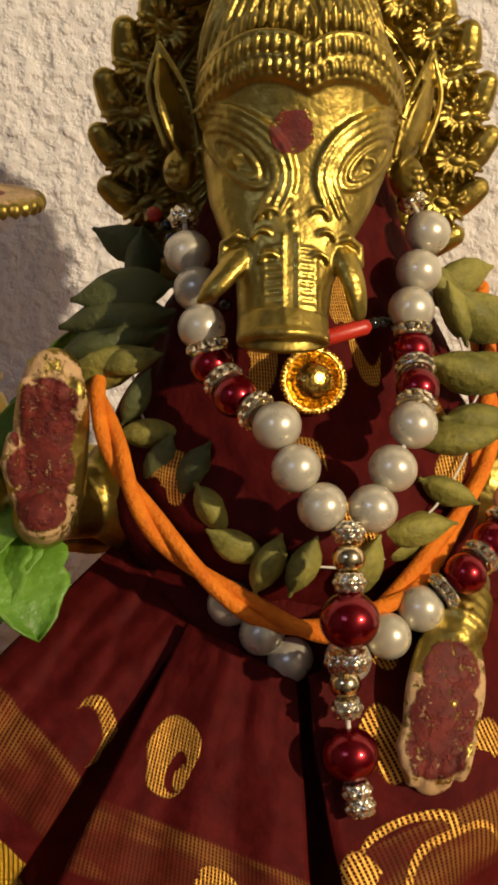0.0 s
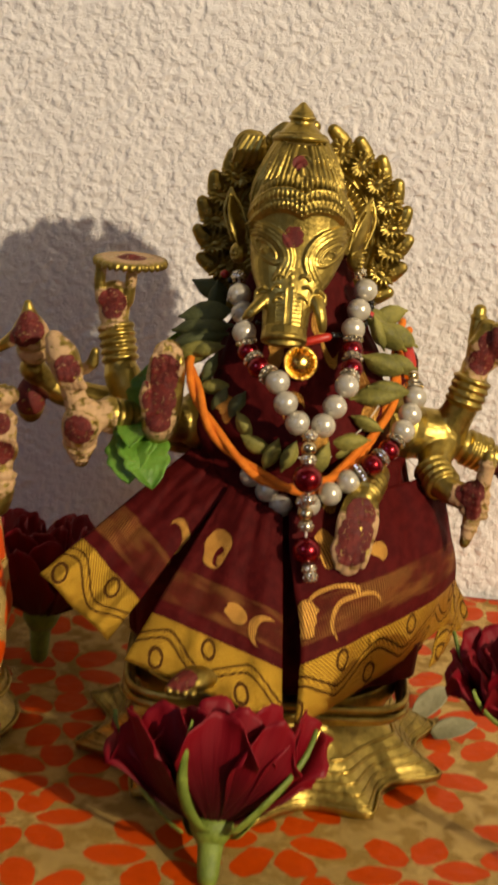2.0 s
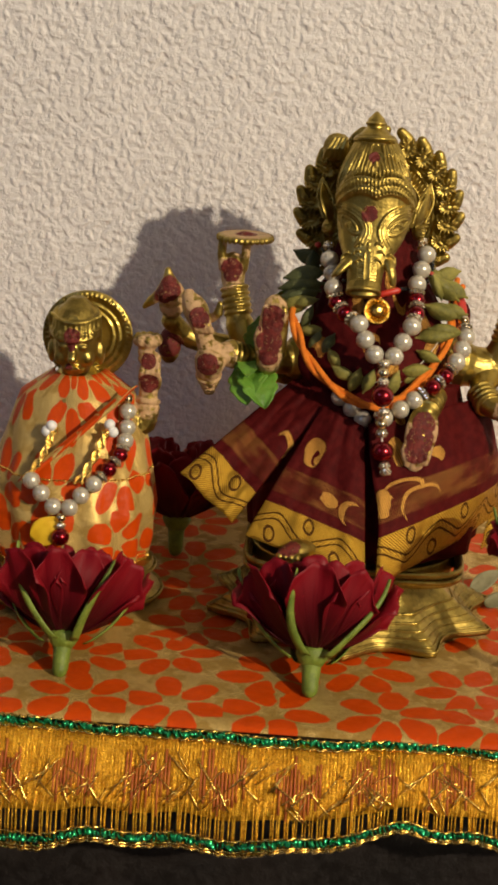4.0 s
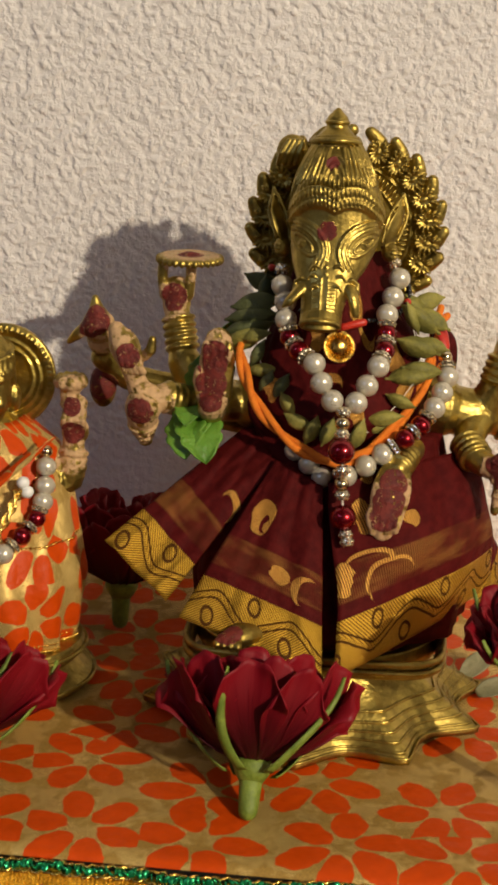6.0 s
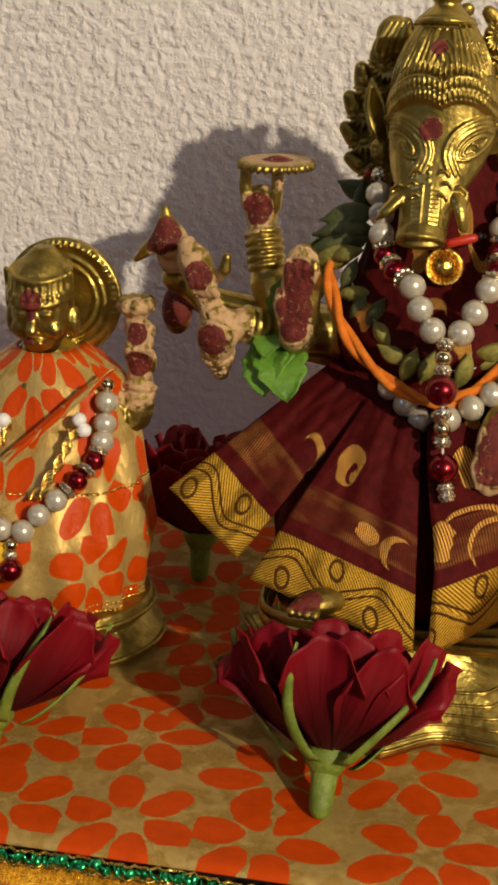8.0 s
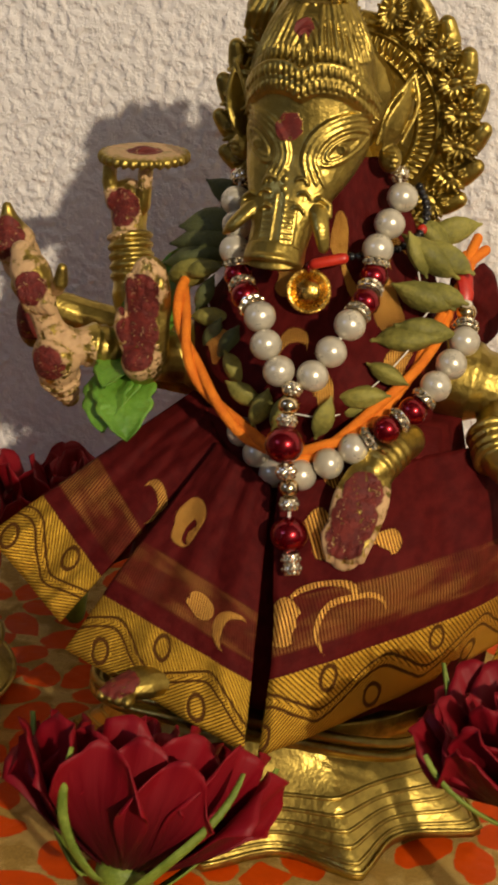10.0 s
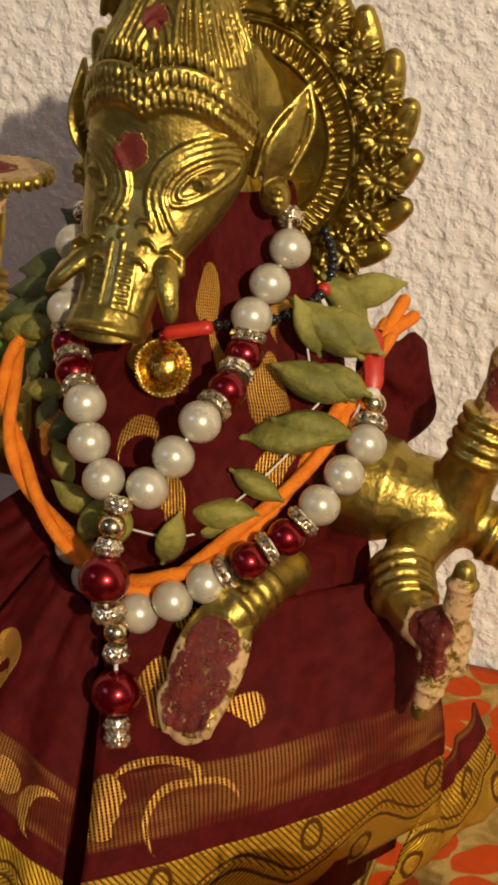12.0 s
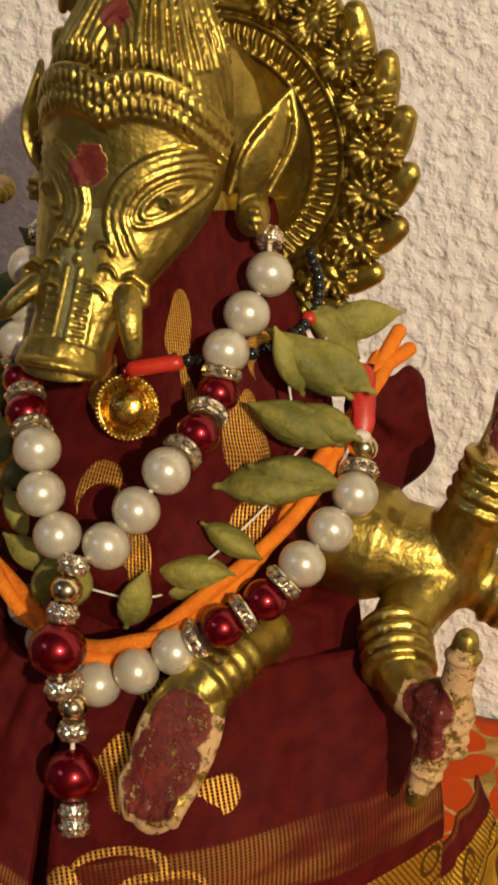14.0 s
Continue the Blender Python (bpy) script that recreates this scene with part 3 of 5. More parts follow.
def boar_idol():
    core, det = bmesh.new(), bmesh.new()
    # head, from the snout up to the brow
    rows = []
    for k in range(28):
        z = 13.45 + 4.3 * k / 27
        cx, cy, w, d = face_rows(z)
        rows.append(((cx, cy, z), w, d))
    loft(core, rows, 40, wave=keel)
    tube(core, [(-0.61, -0.98, 13.78), (-0.62, -1.14, 13.54)], [0.66, 0.69], 20, 0.9, round_ends=False)
    ring_(det, (-0.62, -1.15, 13.52), (0, -0.5, -1), 0.61, 0.085, 28)
    blob(det, (-0.62, -1.15, 13.52), (0.55, 0.5, 0.08), Euler((-0.45, 0, 0)).to_quaternion())
    for s in (-1, 1):
        blob(det, (-0.62 + s * 0.26, -1.35, 13.55), (0.1, 0.12, 0.07))
        # tusks
        x = -0.5 + s * 0.78
        tip = (0.5, -0.95, 13.92) if s > 0 else (-1.83, -0.92, 14.05)
        blunt = 0.14 if s > 0 else 0.08
        tube(core, spline([(x - s * 0.2, -0.35, 14.85), (x, -0.66, 14.62), ((x + tip[0]) / 2 + s * 0.03, -0.9, 14.3), tip], 4), [0.2, 0.21, 0.22, 0.23, 0.23, 0.22, 0.21, 0.2, 0.19, 0.18, 0.17, (0.17 + blunt) / 2, blunt], 12, 0.72)
        tube(det, [(x - s * 0.3, -0.62, 14.55), (x - s * 0.22, -0.62, 14.86), (x + s * 0.05, -0.62, 14.95), (x + s * 0.22, -0.55, 14.8), (x + s * 0.24, -0.6, 14.55)], 0.075, 8)
        # eyes, and the folds that sweep over them and down beside the nose
        ex = -0.35 + s * 0.98

        def slant(du, dv, lift=0.0):
            a = radians(36)
            u, v = du * math.cos(a) - dv * math.sin(a), du * math.sin(a) + dv * math.cos(a)
            return on_face(ex + s * u, 15.98 + v, lift)
        for rx, rz, r in ((0.36, 0.17, 0.045), (0.52, 0.3, 0.05)):
            tube(det, [slant(rx * math.cos(a), rz * math.sin(a) * (1 if math.sin(a) > 0 else 0.75)) for a in (2 * math.pi * q / 22 for q in range(23))], r, 6)
        blob(det, slant(0, 0, -0.05), (0.16, 0.12, 0.13))
        ring_(det, slant(0, 0, 0.055), (0, -1, 0), 0.085, 0.025, 14, 6)
        for k in range(3):
            rx, rz = 0.62 + 0.12 * k, 0.41 + 0.12 * k
            arc = [(rx * math.cos(a), rz * math.sin(a)) for a in (radians(8 + 15 * q) for q in range(12))]
            arc += [(arc[-1][0] - 0.02 * q, arc[-1][1] - 0.13 * q) for q in range(1, 5 - k)]
            tube(det, [slant(u, v, 0.01) for u, v in arc], [0.03 + 0.05 * math.sin(math.pi * (q + 0.5) / len(arc)) for q in range(len(arc))], 6)
        # cheek scrolls beside the snout's root
        for k in range(3):
            c = on_face(-0.5 + s * (0.34 + 0.1 * (k % 2)), 15.25 - 0.3 * k, -0.03)
            tube(det, [c + Vector((s * 0.17 * math.cos(a) * (1 - a / 9), -0.02, 0.15 * math.sin(a) * (1 - a / 9))) for a in (0.5 * q for q in range(11))], 0.04, 6)
        # engraved ribs down the snout
        for k in range(10):
            z = 14.85 - 0.11 * k
            tube(det, [on_face(-0.55 + s * 0.15, z, -0.005), on_face(-0.55 + s * 0.32, z - 0.03, -0.005)], 0.036, 6)
        tube(det, [on_face(-0.55 + s * 0.11, 15.0 - 0.1 * k, 0) for k in range(14)], 0.03, 6)
        tube(det, [on_face(-0.55 + s * 0.37, 14.8 - 0.1 * k, 0) for k in range(12)], 0.03, 6)
        # ears, hollow leaves
        b0, t0 = Vector((-0.33 + s * 1.72, 1.15, 15.85)), Vector((-0.33 + s * 2.15, 1.75, 17.45))
        for r, push in ((0.36, 0.0),):
            tube(core, spline([b0, b0 + Vector((s * 0.16, 0.1, 0.5)), (b0 + t0) / 2 + Vector((s * 0.12, 0, 0.2)), t0], 5),
                 [0.2, 0.25, 0.3, 0.34, 0.37, 0.38, 0.38, 0.36, 0.33, 0.3, 0.26, 0.22, 0.17, 0.12, 0.08, 0.05], 14, 0.24, (1, -0.6, 0.2))
        tube(det, spline([b0 + Vector((s * 0.3, 0.1, 0.1)), (b0 + t0) / 2 + Vector((s * 0.36, 0.1, 0.1)), t0 + Vector((0, -0.04, 0))], 6), 0.055, 6)
        tube(det, spline([b0 + Vector((-s * 0.2, -0.25, 0.1)), (b0 + t0) / 2 + Vector((-s * 0.24, -0.33, 0.1)), t0 + Vector((0, -0.04, 0))], 6), 0.05, 6)
        # ear studs
        e = Vector((-0.33 + s * 1.78, 1.22, 15.58))
        blob(core, e, (0.28, 0.3, 0.34))
        for k in range(7):
            a = 2 * math.pi * k / 6
            rr = 0 if k == 6 else 0.15
            blob(det, e + Vector((s * 0.12 + rr * 0.6 * math.cos(a), -0.27 + 0.3 * rr * abs(math.cos(a)), rr * math.sin(a))), 0.065, seg=8)
    for z in (15.1, 14.9, 14.7):
        blob(det, on_face(-0.53, z + 0.4, -0.02), (0.07, 0.05, 0.09), seg=8)
    # brow band with two rows of ribs and a heart-shaped lower edge
    def band(a, z, out=0.0):
        dip = 0.13 * math.exp(-(a / 0.14) ** 2)
        arch = 0.12 * math.exp(-((abs(a) - 0.6) / 0.4) ** 2) - 0.36 * a * a
        cx, cy, w, d = face_rows(min(z - dip + arch + 0.06, 18.1))
        return Vector((cx + (w + out) * math.sin(a) * keel(a - math.pi / 2, 0) ** 0.6, cy - (d + out) * math.cos(a) * keel(a - math.pi / 2, 0) ** 0.6, z - dip + arch + 0.06))
    span = [radians(-88 + 176 * k / 60) for k in range(61)]
    for z, out, r in ((17.12, 0.03, 0.05), (17.4, 0.1, 0.045), (17.72, 0.14, 0.06), (17.05, 0.0, 0.03)):
        tube(det, [band(a, z, out) for a in span], r, 8)
    tube(core, [band(a, 17.42, -0.1) for a in span], 0.22, 8)
    for z, out, hgt, n in ((17.26, 0.08, 0.13, 32), (17.57, 0.14, 0.16, 30), (17.92, 0.04, 0.22, 26)):
        for k in range(n):
            a = radians(-86 + 172 * (k + 0.5) / n)
            blob(det, band(a, z, out), (0.06, 0.075, hgt), Euler((0, -a * 0.25, 0)).to_quaternion(), 8)
    # tall crown
    prof = [(17.4, 1.4, 1.15), (17.9, 1.3, 1.28), (18.3, 1.14, 1.4), (18.7, 0.95, 1.53), (19.0, 0.76, 1.65)]
    loft(core, [((-0.4 - 0.03 * k, cy, z), r, r * 0.92) for k, (z, r, cy) in enumerate(prof)], 32)

    def on_crown(a, z, out=0.0):
        r, cy = float(np.interp(z, [p[0] for p in prof], [p[1] for p in prof])), float(np.interp(z, [p[0] for p in prof], [p[2] for p in prof]))
        return Vector((-0.43 + (r + out) * math.sin(a), cy - (r * 0.92 + out) * math.cos(a), z))
    for k in range(23):
        a = radians(-110 + 220 * k / 22)
        if abs(a) > 0.3:
            tube(det, [on_crown(a * (1 - 0.05 * q), 17.6 + 0.27 * q - 0.05 * a * a * (5 - q), 0.03) for q in range(6)], 0.06 if k % 2 else 0.04, 6)
        if k % 2 and abs(a) > 0.35:
            for q in range(10):
                blob(det, on_crown(a + 0.07, 17.8 + 0.115 * q, 0.02), 0.045, seg=6)
    for w in (0.12, 0.24, 0.36):
        tube(det, [on_crown(w * math.cos(q), 17.98 + w * 1.9 * max(0.0, math.sin(q)) + 0.05, 0.02) for q in (math.pi * i / 12 for i in range(13))], 0.045, 6)
    blob(det, on_crown(0, 18.2, 0.02), (0.09, 0.06, 0.22))
    top = Vector((-0.49, 1.68, 19.02))
    ring_(det, top, (0, 0.2, 1), 0.8, 0.09)
    ring_(det, top + Vector((0, 0.03, 0.13)), (0, 0.2, 1), 0.72, 0.06)
    for k in range(26):
        a = 2 * math.pi * k / 26
        blob(det, top + Vector((0.78 * math.cos(a), 0.76 * math.sin(a), 0.07 + 0.15 * math.sin(a))), 0.065, seg=6)
    loft(core, [((-0.49, 1.68, 18.95), 0.74, 0.7), ((-0.49, 1.76, 19.2), 0.66, 0.62), ((-0.49, 1.84, 19.4), 0.48, 0.46), ((-0.49, 1.9, 19.52), 0.36, 0.36)], 24)
    loft(core, [((-0.49, 1.9, 19.45), 0.36, 0.36), ((-0.49, 1.95, 19.7), 0.38, 0.38), ((-0.49, 1.98, 19.85), 0.32, 0.32), ((-0.49, 2.0, 20.0), 0.17, 0.17), ((-0.49, 2.02, 20.12), 0.06, 0.06)], 18)
    ring_(det, (-0.49, 1.92, 19.66), (0, 0.1, 1), 0.38, 0.05)
    # back of the head, against the halo
    blob(core, (-0.3, 2.4, 16.7), (1.55, 1.1, 1.5))
    # shell-shaped knots beside the crown
    blob(core, (-2.0, 2.7, 18.55), (0.55, 0.4, 0.6))
    for k in range(4):
        tube(det, [(-2.45 + 0.2 * k, 2.42, 18.2), (-2.35 + 0.2 * k, 2.3, 18.55), (-2.1 + 0.16 * k, 2.42, 18.95)], 0.09, 6)
    # flame halo
    hc = Vector((-0.1, 3.62, 15.95))

    def pol(r, a, dy=0.0):
        return hc + Vector((r * math.cos(a), dy, r * math.sin(a)))
    disc = [radians(-62 + 304 * k / 70) for k in range(71)]
    for a, b in zip(disc, disc[1:]):
        for y0, y1 in ((-0.08, 0.16),):
            v = [core.verts.new(pol(r, q, y)) for r, q, y in ((0.6, a, y0), (2.62, a, y0), (2.62, b, y0), (0.6, b, y0), (0.6, a, y1), (2.62, a, y1), (2.62, b, y1), (0.6, b, y1))]
            for f in ((0, 1, 2, 3), (7, 6, 5, 4), (0, 4, 5, 1), (1, 5, 6, 2), (2, 6, 7, 3), (3, 7, 4, 0)):
                core.faces.new([v[i] for i in f])
    for r, w in ((2.38, 0.075), (2.2, 0.06), (1.72, 0.055)):
        tube(det, [pol(r, a, -0.1) for a in disc], w, 8)
    for k in range(62):
        a = radians(-60 + 300 * k / 61)
        tube(det, [pol(1.8, a, -0.12), pol(1.98, a + 0.02, -0.15), pol(2.1, a + 0.03, -0.1)], 0.042, 5)
    for k in range(20):
        a = radians(-49 + 15.6 * k)
        lean = 1 if math.cos(a) >= 0 else -1
        a -= lean * 0.1
        c = pol(2.8, a, -0.14)
        rad, tan = Vector((math.cos(a), 0, math.sin(a))), Vector((-math.sin(a), 0, math.cos(a))) * lean
        tip = pol(3.33, a + lean * 0.14, -0.16)
        blob(core, c + Vector((0, 0.12, 0)), (0.5, 0.22, 0.4), Euler((0, -a, 0)).to_quaternion())
        tube(core, spline([pol(2.5, a - lean * 0.1, 0.0), pol(2.8, a - lean * 0.035, -0.08), pol(3.1, a + lean * 0.03, -0.12), tip], 4),
             [0.26, 0.3, 0.34, 0.36, 0.36, 0.34, 0.32, 0.3, 0.28, 0.27, 0.25, 0.24, 0.22], 12, 0.8, (0, 1, 0))
        for q in range(13):
            b = 2 * math.pi * q / 14 + 0.6
            e = rad * math.cos(b) * 0.38 + tan * math.sin(b) * 0.28
            tube(det, [c + e * 0.62 + Vector((0, -0.22, 0)), c + e * 1.0 + Vector((0, -0.27, 0)), c + e * 1.3 + Vector((0, -0.16, 0))], 0.05, 6)
        blob(det, c + Vector((0, -0.15, 0)), (0.2, 0.12, 0.1), Euler((0, -a, 0)).to_quaternion(), 10)
    head_skin = fused(joined(core, det), 0.26, 1)
    core, det = bmesh.new(), bmesh.new()
    # neck, trunk, seat
    tube(core, [(-0.3, 2.2, 15.2), (-0.1, 2.3, 13.5), (0, 2.0, 11), (0, 1.6, 8)], [1.1, 1.6, 2.2, 2.4], 20)
    tube(core, [(-0.2, 3.5, 14.5), (-0.1, 3.3, 12.0)], 0.6, 12)
    # arms on its left
    joint = (4.8, 1.9, 10.0)
    tube(core, spline([(1.8, 1.6, 10.6), (3.7, 1.7, 10.2), joint], 5), [1.0] * 6 + [0.85] * 4 + [0.8], 26)
    blob(core, joint, (0.85, 0.75, 0.8))
    tube(core, spline([joint, (5.25, 1.75, 11.0), (5.5, 1.8, 11.8), (5.65, 2.1, 12.4)], 4), [0.8, 0.72, 0.62, 0.56, 0.54, 0.53, 0.52, 0.5, 0.48, 0.46, 0.45, 0.44, 0.44], 26)
    bangles(det, (5.35, 1.75, 11.25), (5.55, 1.85, 11.95), 0.54, 4)
    tube(core, spline([(5.63, 2.0, 12.3), (5.9, 2.1, 12.9), (5.95, 2.3, 13.5)], 4), [0.42, 0.48, 0.55, 0.6, 0.62, 0.6, 0.52, 0.44, 0.36], 14, 0.75, (0, 1, 0))
    for k in range(4):
        x = 6.05 + 0.16 * k
        tube(core, [(x - 0.05, 1.85, 12.9 - 0.1 * k), (x + 0.12, 1.6, 13.35 - 0.13 * k), (x + 0.1, 1.95, 13.7 - 0.17 * k)], [0.2, 0.2, 0.17], 8)
    tube(core, [(5.6, 2.5, 13.0), (5.65, 2.7, 13.7), (5.68, 2.78, 14.0)], [0.25, 0.24, 0.2], 10)
    ring_(det, (5.67, 2.74, 13.8), (0, 0.1, 1), 0.23, 0.06, 16)
    blob(core, (5.69, 2.8, 14.02), (0.22, 0.22, 0.2))
    tube(core, spline([joint, (5.6, 2.0, 9.7), (6.6, 2.1, 9.3), (7.1, 2.0, 9.2)], 4), [0.75, 0.65, 0.56, 0.52, 0.5, 0.5, 0.5, 0.48, 0.46, 0.46, 0.46, 0.46, 0.46], 26)
    bangles(det, (5.65, 2.0, 9.68), (6.25, 2.08, 9.45), 0.53, 4)
    hand_closed(core, (6.8, 2.05, 9.25), (7.3, 1.9, 9.0), (7.45, 1.5, 8.3), 0.5)
    tube(core, spline([(7.3, 2.0, 9.2), (7, 1.8, 10.2), (7.2, 1.6, 10.9), (7.7, 1.6, 11.0)], 4), [0.26] * 9 + [0.24] * 4, 10)
    tube(core, spline([joint, (4.5, 0.7, 9.4), (4.8, -0.2, 9.0), (5.3, -0.6, 8.9)], 4), [0.75, 0.65, 0.58, 0.54, 0.52, 0.5, 0.48, 0.46, 0.44, 0.42, 0.42, 0.42, 0.42], 26)
    bangles(det, (4.4, 0.55, 9.33), (4.7, -0.08, 9.05), 0.52, 4)
    blob(core, (5.6, -0.75, 8.95), (0.5, 0.45, 0.55))
    for k in range(4):
        tube(core, [(5.3, -0.9, 9.2 - 0.22 * k), (5.65, -1.22, 9.15 - 0.22 * k), (5.95, -0.95, 9.1 - 0.22 * k)], 0.14, 8)
    tube(core, [(5.75, -0.9, 9.2), (5.85, -0.95, 10.0), (5.88, -0.95, 10.35)], [0.26, 0.25, 0.2], 10)
    ring_(det, (5.86, -0.95, 10.1), (0, 0, 1), 0.25, 0.05, 16)
    tube(core, [(5.6, -0.95, 8.6), (5.5, -1.1, 8.0), (5.4, -1.22, 7.62)], [0.3, 0.24, 0.17], 10)
    for z in (8.75, 8.25, 8.05):
        ring_(det, (5.4 + (z - 7.62) * 0.24, -1.22 + (z - 7.62) * 0.28, z), (0.2, 0.25, 1), 0.25, 0.04, 16, 6)
    # lowered hand with open palm
    tube(core, spline([(2.6, -0.4, 9.3), (2.35, -1.3, 9.35), (2.15, -1.9, 9.1)], 4), [0.42] * 5 + [0.38] * 4, 20)
    bangles(det, (2.42, -1.15, 9.33), (2.2, -1.8, 9.15), 0.39, 4)
    tube(core, spline([(2.1, -1.95, 9.1), (1.98, -2.4, 8.5), (1.85, -2.7, 7.8), (1.78, -2.85, 7.35)], 4),
         [0.48, 0.55, 0.6, 0.63, 0.65, 0.65, 0.63, 0.6, 0.57, 0.55, 0.52, 0.48, 0.4], 16, 0.42, (0, 1, 0.3))
    for k in range(4):
        x = 1.45 + 0.24 * k
        tube(core, [(x + 0.1, -2.75, 7.8), (x, -3.0, 7.35 + 0.06 * abs(k - 1)), (x, -2.98, 7.2 + 0.08 * abs(k - 1))], [0.18, 0.16, 0.13], 8)
    tube(core, [(1.5, -2.6, 8.1), (1.32, -2.85, 7.75), (1.36, -2.95, 7.5)], [0.17, 0.15, 0.11], 8)
    # arms on its right: raised open palm
    tube(core, spline([(-1.8, 1.4, 10.4), (-3.2, 1.0, 10.2), (-4.1, 0.5, 10.3)], 4), [0.9] * 5 + [0.65] * 4, 20)
    tube(core, spline([(-4.2, 0.05, 10.25), (-4.12, -0.1, 10.9), (-4.05, -0.1, 11.8), (-4.02, -0.05, 12.55)], 4),
         [0.5, 0.56, 0.6, 0.62, 0.62, 0.62, 0.61, 0.6, 0.6, 0.59, 0.57, 0.54, 0.48], 16, 0.5, (0, 1, 0))
    for k in range(4):
        x = -4.42 + 0.26 * k
        tube(core, [(x, -0.2, 11.9), (x, -0.32, 12.4), (x, -0.3, 12.62 - 0.07 * abs(k - 1.5))], [0.16, 0.15, 0.12], 8)
    tube(core, [(-4.55, -0.25, 10.7), (-4.68, -0.42, 11.3), (-4.62, -0.45, 11.7)], [0.17, 0.15, 0.11], 8)
    tube(core, [(-4.2, 0.0, 10.2), (-4.2, -0.35, 10.4)], [0.5, 0.45], 26)
    # raised hand with the discus
    tube(core, spline([(-3.6, 2.0, 9.8), (-5.0, 2.5, 10.2), (-5.6, 2.9, 11.1), (-5.85, 3.3, 12.2), (-6.0, 3.6, 12.9)], 4),
         [0.75] * 5 + [0.6] * 4 + [0.5] * 4 + [0.46] * 4, 26)
    bangles(det, (-5.68, 3.05, 11.5), (-5.9, 3.4, 12.45), 0.53, 5)
    tube(core, [(-6.0, 3.6, 12.8), (-6.0, 3.65, 13.4)], [0.5, 0.55], 14, 0.7, (0, 1, 0))
    for x0, x1 in ((-6.4, -6.5), (-5.6, -5.5)):
        tube(core, [(x0, 3.55, 13.3), (x1, 3.5, 13.9), (x1 + 0.03, 3.55, 14.45)], [0.24, 0.2, 0.2], 8)
    dc = Vector((-5.55, 3.6, 14.6))
    loft(core, [(dc + Vector((0, 0, z)), r, r) for z, r in ((-0.12, 1.05), (0.08, 1.15), (0.14, 1.0))], 40)
    for k in range(30):
        a = 2 * math.pi * k / 30
        blob(det, dc + Vector((1.13 * math.cos(a), 1.13 * math.sin(a), -0.02)), (0.1, 0.1, 0.15), seg=8)
    blob(det, dc + Vector((0, 0, 0.12)), (0.35, 0.35, 0.12))
    # hand with the conch
    tube(core, spline([(-3.4, 1.8, 9.6), (-4.8, 1.2, 10.0), (-5.8, 0.4, 10.4), (-6.4, 0.1, 10.3)], 4), [0.75] * 5 + [0.55] * 4 + [0.46] * 4, 12)
    bangles(det, (-5.2, 0.9, 10.15), (-5.8, 0.42, 10.4), 0.5, 4)
    tube(core, spline([(-7.5, 0.2, 12.7), (-7.1, 0.0, 12.0), (-6.85, 0.0, 11.2), (-6.65, 0.1, 10.6)], 4), [0.3, 0.42, 0.5, 0.52, 0.5, 0.46, 0.42, 0.38, 0.36, 0.36, 0.38, 0.4, 0.42], 12)
    for k in range(4):
        tube(core, [(-7.35 + 0.2 * k, -0.35, 12.25 - 0.06 * k), (-7.2 + 0.2 * k, -0.5, 11.8 - 0.05 * k), (-7.1 + 0.2 * k, -0.38, 11.45)], 0.13, 8)
    tube(core, [(-6.5, 0.0, 11.9), (-6.25, -0.3, 12.2), (-6.2, -0.3, 12.55)], [0.18, 0.2, 0.14], 8)
    tube(core, spline([(-6.35, 0.1, 10.6), (-6.55, 0.0, 10.1), (-6.6, 0.3, 9.4), (-6.6, 0.7, 8.9), (-6.6, 0.95, 8.55)], 4),
         [0.35, 0.5, 0.6, 0.64, 0.64, 0.6, 0.55, 0.48, 0.42, 0.36, 0.3, 0.26, 0.22, 0.2, 0.17, 0.13, 0.08], 14)
    for k in range(4):
        ring_(det, (-6.6, 0.25 + 0.2 * k, 9.5 - 0.28 * k), (0, -0.6, 1), 0.5 - 0.1 * k, 0.06, 18, 6)
    # the hand behind it with a flask
    tube(core, spline([(-3.4, 2.6, 9.8), (-5.5, 3.2, 9.9), (-7.6, 2.8, 10.4), (-8.4, 2.2, 11.2)], 4), [0.7] * 5 + [0.5] * 4 + [0.42] * 4, 12)
    blob(core, (-8.35, 1.9, 12.0), (0.55, 0.5, 0.65))
    tube(core, spline([(-8.4, 1.6, 12.4), (-8.45, 1.5, 13.0), (-8.5, 1.5, 13.45)], 4), [0.55, 0.6, 0.55, 0.45, 0.36, 0.28, 0.22, 0.18, 0.14], 12)
    tube(core, [(-8.7, 1.5, 12.5), (-9.2, 1.55, 12.1), (-9.45, 1.6, 11.85)], [0.28, 0.2, 0.1], 8)
    blob(core, (-8.5, 2.8, 10.0), (0.5, 0.4, 0.8))
    # foot under the hem
    tube(core, spline([(-1.7, -3.6, 3.95), (-2.5, -4.6, 4.1), (-2.95, -5.1, 4.1)], 4), [0.5] * 5 + [0.46, 0.42, 0.38, 0.34], 12, 0.75)
    for k in range(4):
        blob(core, (-3.2 + 0.22 * k, -5.3 - 0.03 * k, 4.06), (0.15, 0.24, 0.17))
    # lotus pedestal
    pc = Vector((-0.3, -0.5, 0))
    loft(core, [(pc + Vector((0, 0, z)), rx, ry) for z, rx, ry in ((0.1, 4.4, 3.5), (0.5, 4.5, 3.6), (1.2, 3.8, 3.0), (1.9, 3.9, 2.9), (2.4, 4.2, 3.1), (2.95, 4.15, 3.0))], 48)
    out = joined(fused(joined(core, det), 0.45, 1), head_skin)
    det = bmesh.new()
